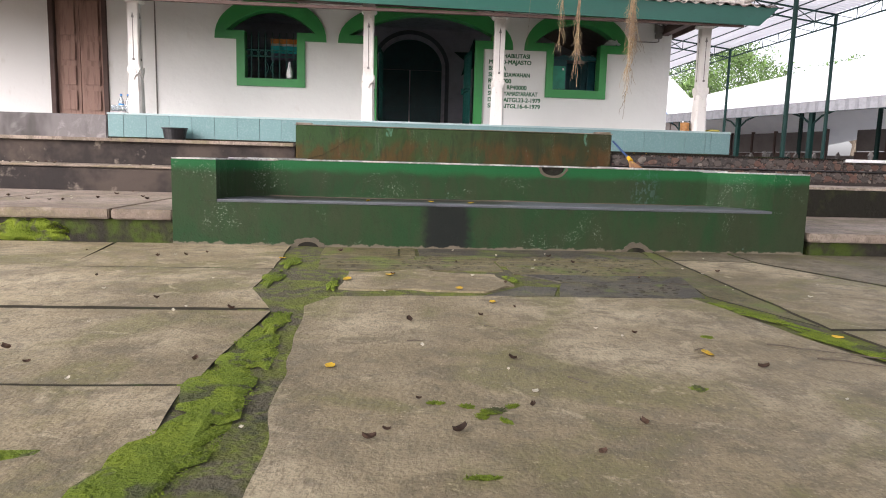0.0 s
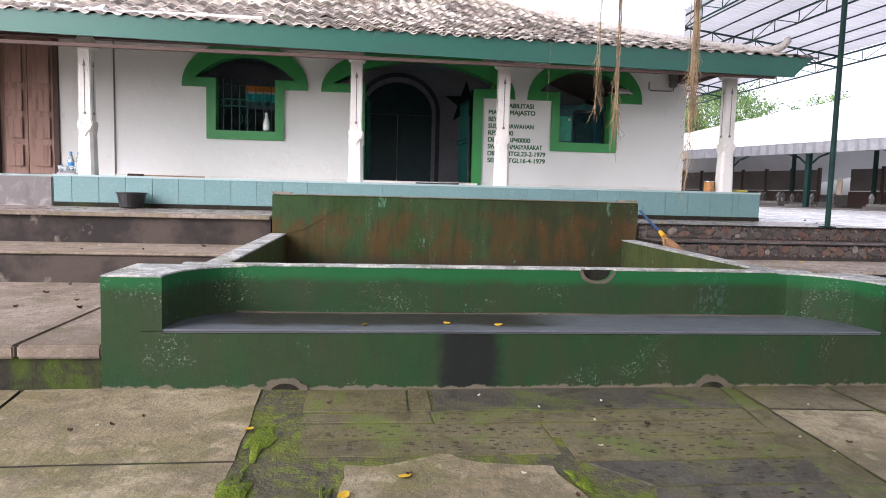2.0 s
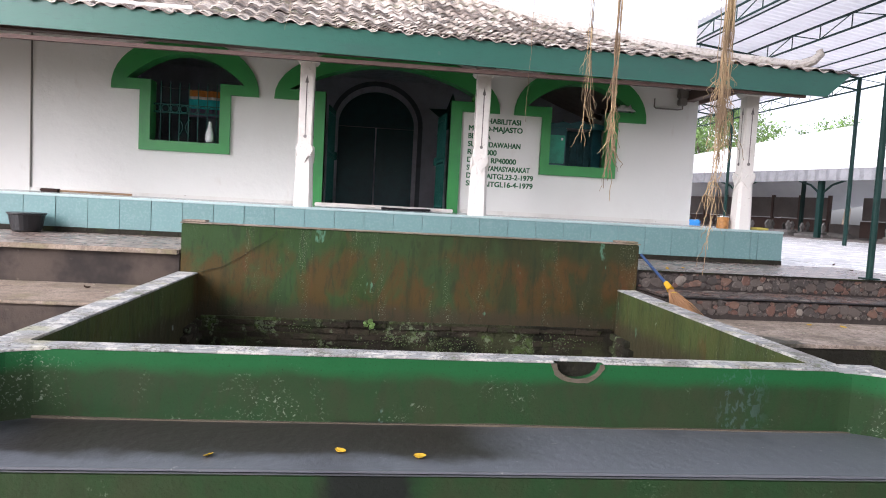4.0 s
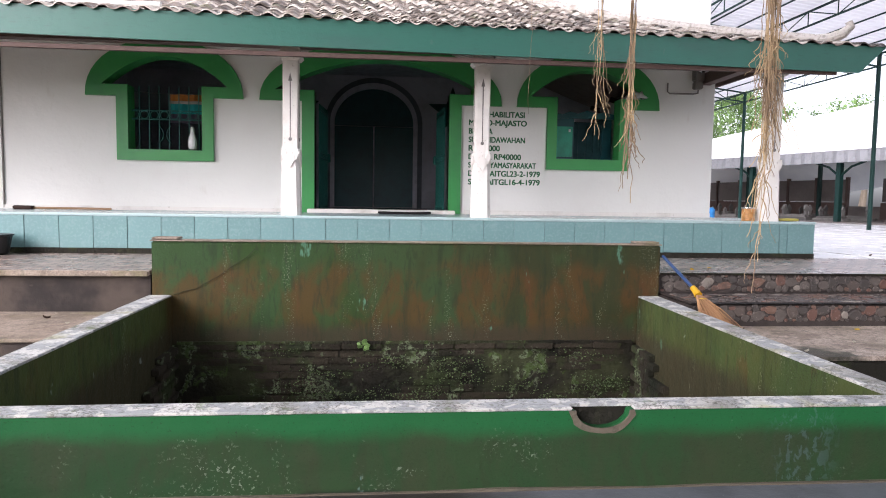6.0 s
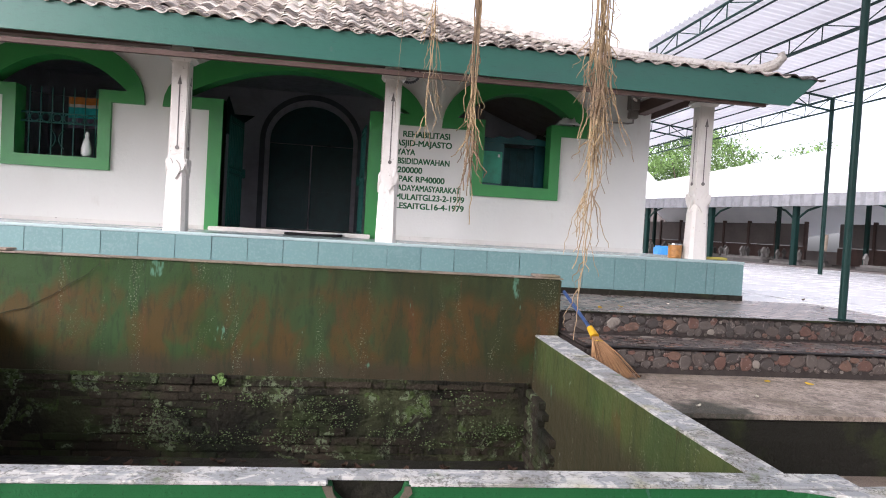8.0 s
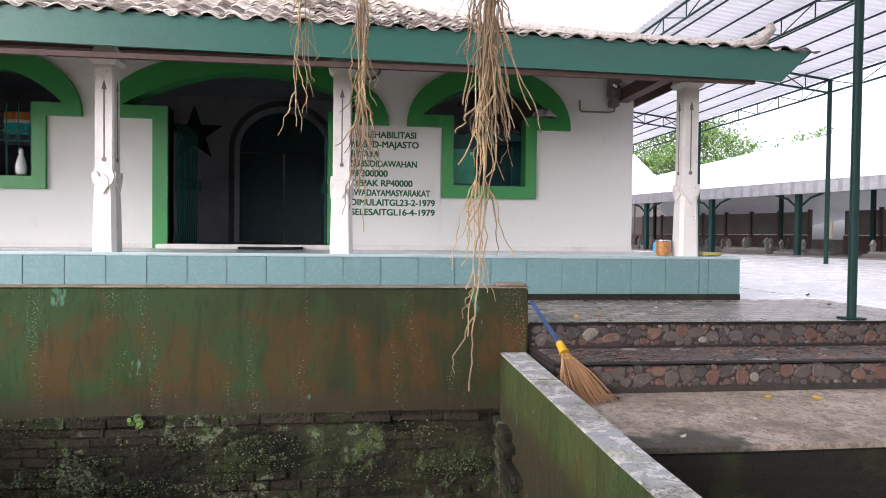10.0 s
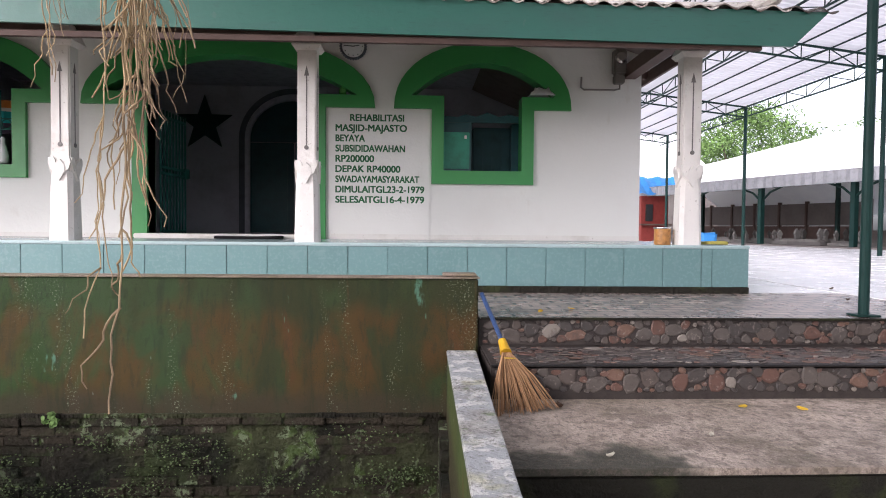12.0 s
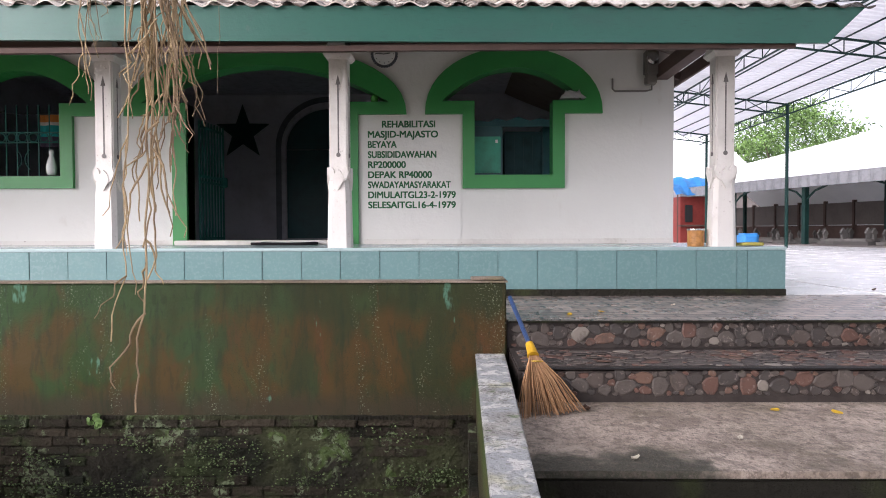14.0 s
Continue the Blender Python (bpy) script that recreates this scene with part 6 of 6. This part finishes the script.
# ---- broom ----
broom = thing("broom", "stick broom with a blue handle leaning on the tank", "broom", at=(0, 0, 0))
part("handle", tube([(3.652, 9.5, 1.1), (3.73, 9.03, 0.862)], 0.014, 10), plain("handle_blue", (0.025, 0.06, 0.16), 0.4, vary=0.3, scale=40), broom, "blue sleeved handle")
part("collar", tube([(3.727, 9.05, 0.873), (3.735, 8.99, 0.838), (3.738, 8.965, 0.82)], 0.024, 12, None, 0.034), plain("collar_yellow", (0.6, 0.34, 0.02), 0.5), broom, "yellow plastic collar")
b = bmesh.new()
for k in range(130):
    u, v = random.uniform(-1, 1), random.uniform(-1, 1)
    a0 = Vector((3.74 + 0.022 * u, 8.966 + 0.012 * v, 0.822))
    end = Vector((3.8 + 0.175 * u + random.gauss(0, 0.012), 8.665 + 0.045 * v + 0.06 * u + random.gauss(0, 0.02), 0.572 + random.uniform(0, 0.015)))
    mid = a0.lerp(end, 0.5) + Vector((0.008 * u, 0, 0.01 + random.gauss(0, 0.006)))
    tube([a0, mid, end], 0.003, 4, b, 0.0018)
tagged(part("bristles", b, plain("coconut_rib", (0.36, 0.2, 0.1), 0.75, per_piece=0.35), broom, "tan coconut-rib bristles"), kind="stuff")
part("binding", tube([(3.706, 8.93, 0.796), (3.745, 8.905, 0.802), (3.786, 8.925, 0.796)], 0.005, 6), plain("cord", (0.55, 0.35, 0.06), 0.6), broom)

# ---- fallen leaves and petals ----


def leaf_mesh(name, w, ln, curl, material):
    bm = bmesh.new()
    rows = []
    for k in range(6):
        u = k / 5
        half = w * math.sin(math.pi * (0.08 + 0.86 * u)) ** 0.8
        z = curl * (u - 0.5) ** 2
        rows.append([bm.verts.new((-half, ln * (u - 0.5), z + curl * 0.25)), bm.verts.new((0, ln * (u - 0.5), z)), bm.verts.new((half, ln * (u - 0.5), z + curl * 0.25))])
    for p, q in zip(rows, rows[1:]):
        for j in range(2):
            bm.faces.new((p[j], p[j + 1], q[j + 1], q[j]))
    got = bmesh.ops.extrude_face_region(bm, geom=bm.faces[:])
    bmesh.ops.translate(bm, verts=[v for v in got["geom"] if isinstance(v, bmesh.types.BMVert)], vec=(0, 0, 0.002))
    bmesh.ops.recalc_face_normals(bm, faces=bm.faces)
    me = bpy.data.meshes.new(name)
    bm.to_mesh(me)
    bm.free()
    me.materials.append(material)
    return me


YELLOW = leaf_mesh("yellow_leaf", 0.022, 0.062, 0.014, plain("leaf_yellow", (0.6, 0.38, 0.03), 0.6, per_piece=0.25))
BROWN = leaf_mesh("dry_leaf", 0.019, 0.055, 0.05, plain("leaf_brown", (0.06, 0.036, 0.024), 0.8, per_piece=0.5))
PETAL = leaf_mesh("pale_petal", 0.012, 0.04, 0.03, plain("petal_pale", (0.55, 0.5, 0.4), 0.7, per_piece=0.2))
KINDS = {"yellow_leaf": (YELLOW, "fallen yellow leaf lying on damp stone", "yellow leaves"), "dry_leaf": (BROWN, "curled dry brown leaf on the stone", "dry leaves"), "pale_petal": (PETAL, "pale dry petal fallen on the stone", "fallen petals")}


def drop(kind, x, y, z, size=1.0):
    me, label, group = KINDS[kind]
    ob = new(kind, me)
    ob.matrix_basis = pose(x, y, z + 0.004, random.gauss(0, 7), random.gauss(0, 7), random.uniform(0, 360)) @ Matrix.Scale(size, 4)
    tagged(ob, label, "leaf", group)


for x, y in [(0.23, 4.22), (0.92, 3.98), (1.07, 3.62), (0.28, 2.5), (1.85, 2.68), (2.62, 2.95), (-0.3, 5.0), (0.5, 4.4)]:
    drop("yellow_leaf", x, y, fall(y) + 0.012, random.uniform(0.8, 1.3))
for x, y in [(0.3, 5.86), (0.85, 5.93), (1.2, 5.88)]:
    drop("yellow_leaf", x, y, 0.388, 0.9)
for x, y in [(0.6, 3.2), (1.65, 3.0), (1.0, 2.6), (0.98, 2.1), (1.3, 1.95), (0.72, 1.9), (0.45, 1.85), (-1.0, 2.7), (1.1, 1.75), (2.0, 2.5), (-0.3, 3.4), (0.1, 5.4), (1.9, 5.0), (2.2, 4.4), (2.9, 4.7), (-1.2, 5.0), (-0.9, 5.2)]:
    drop("dry_leaf", x, y, fall(y) + 0.012, random.uniform(0.5, 0.9))
for k in range(55):
    x, y = random.uniform(-2.4, 3.6), random.uniform(1.4, 5.7)
    drop(random.choice(("dry_leaf", "pale_petal", "pale_petal")), x, y, fall(y) + 0.012, random.uniform(0.35, 0.7))
for k in range(26):
    drop(random.choice(("dry_leaf", "pale_petal")), random.uniform(-4.5, -1.2), random.uniform(6.4, 8.3), 0.285, random.uniform(0.5, 1.0))
for k in range(14):
    drop(random.choice(("dry_leaf", "pale_petal")), random.uniform(-4.5, -1.0), random.uniform(8.6, 9.4), 0.59, random.uniform(0.5, 1.0))
for x, y, z, kind in [(4.1, 9.85, 0.94, "yellow_leaf"), (4.35, 10.0, 0.94, "yellow_leaf"), (5.3, 8.7, 0.565, "yellow_leaf"), (5.0, 8.75, 0.565, "yellow_leaf"), (4.6, 8.25, 0.565, "pale_petal"), (4.05, 7.98, 0.565, "pale_petal"), (4.0, 8.75, 0.565, "dry_leaf"), (5.6, 8.3, 0.565, "pale_petal"), (5.0, 10.4, 0.94, "pale_petal"), (6.8, 10.6, 0.945, "dry_leaf"), (7.3, 11.6, 0.945, "dry_leaf")]:
    drop(kind, x, y, z, random.uniform(0.8, 1.1))
for k in range(90):
    x = random.uniform(-0.5, 3.35)
    drop("dry_leaf", x, random.uniform(8.5, 9.42), -0.315, random.uniform(0.8, 1.7))

# ---- dry twigs on the paving ----
random.seed(77)
for x, y, ln, turn in [(2.35, 2.75, 0.34, -28), (2.5, 2.55, 0.42, -20), (2.62, 2.6, 0.3, -40), (2.72, 2.42, 0.36, -12), (2.55, 2.42, 0.22, 15), (1.85, 2.75, 0.07, 30), (1.2, 2.35, 0.09, -50), (0.62, 2.85, 0.08, 10), (0.98, 3.1, 0.06, -35)]:
    seed = random.uniform(0, 50)
    pts = [(ln * (u - 0.5), 0.03 * ln / 0.3 * noise.noise((u * 3, seed, 1)), 0.004 + 0.006 * abs(noise.noise((u * 3, seed, 6)))) for u in np.linspace(0, 1, 9)]
    twig = part("twig", tube(pts, 0.0035, 6, None, 0.0016), BARK)
    twig.matrix_basis = pose(x, y, fall(y) + 0.012, 0, 0, turn)
    tagged(twig, "thin dry brown twig lying on the stone paving", "twig", "fallen twigs")
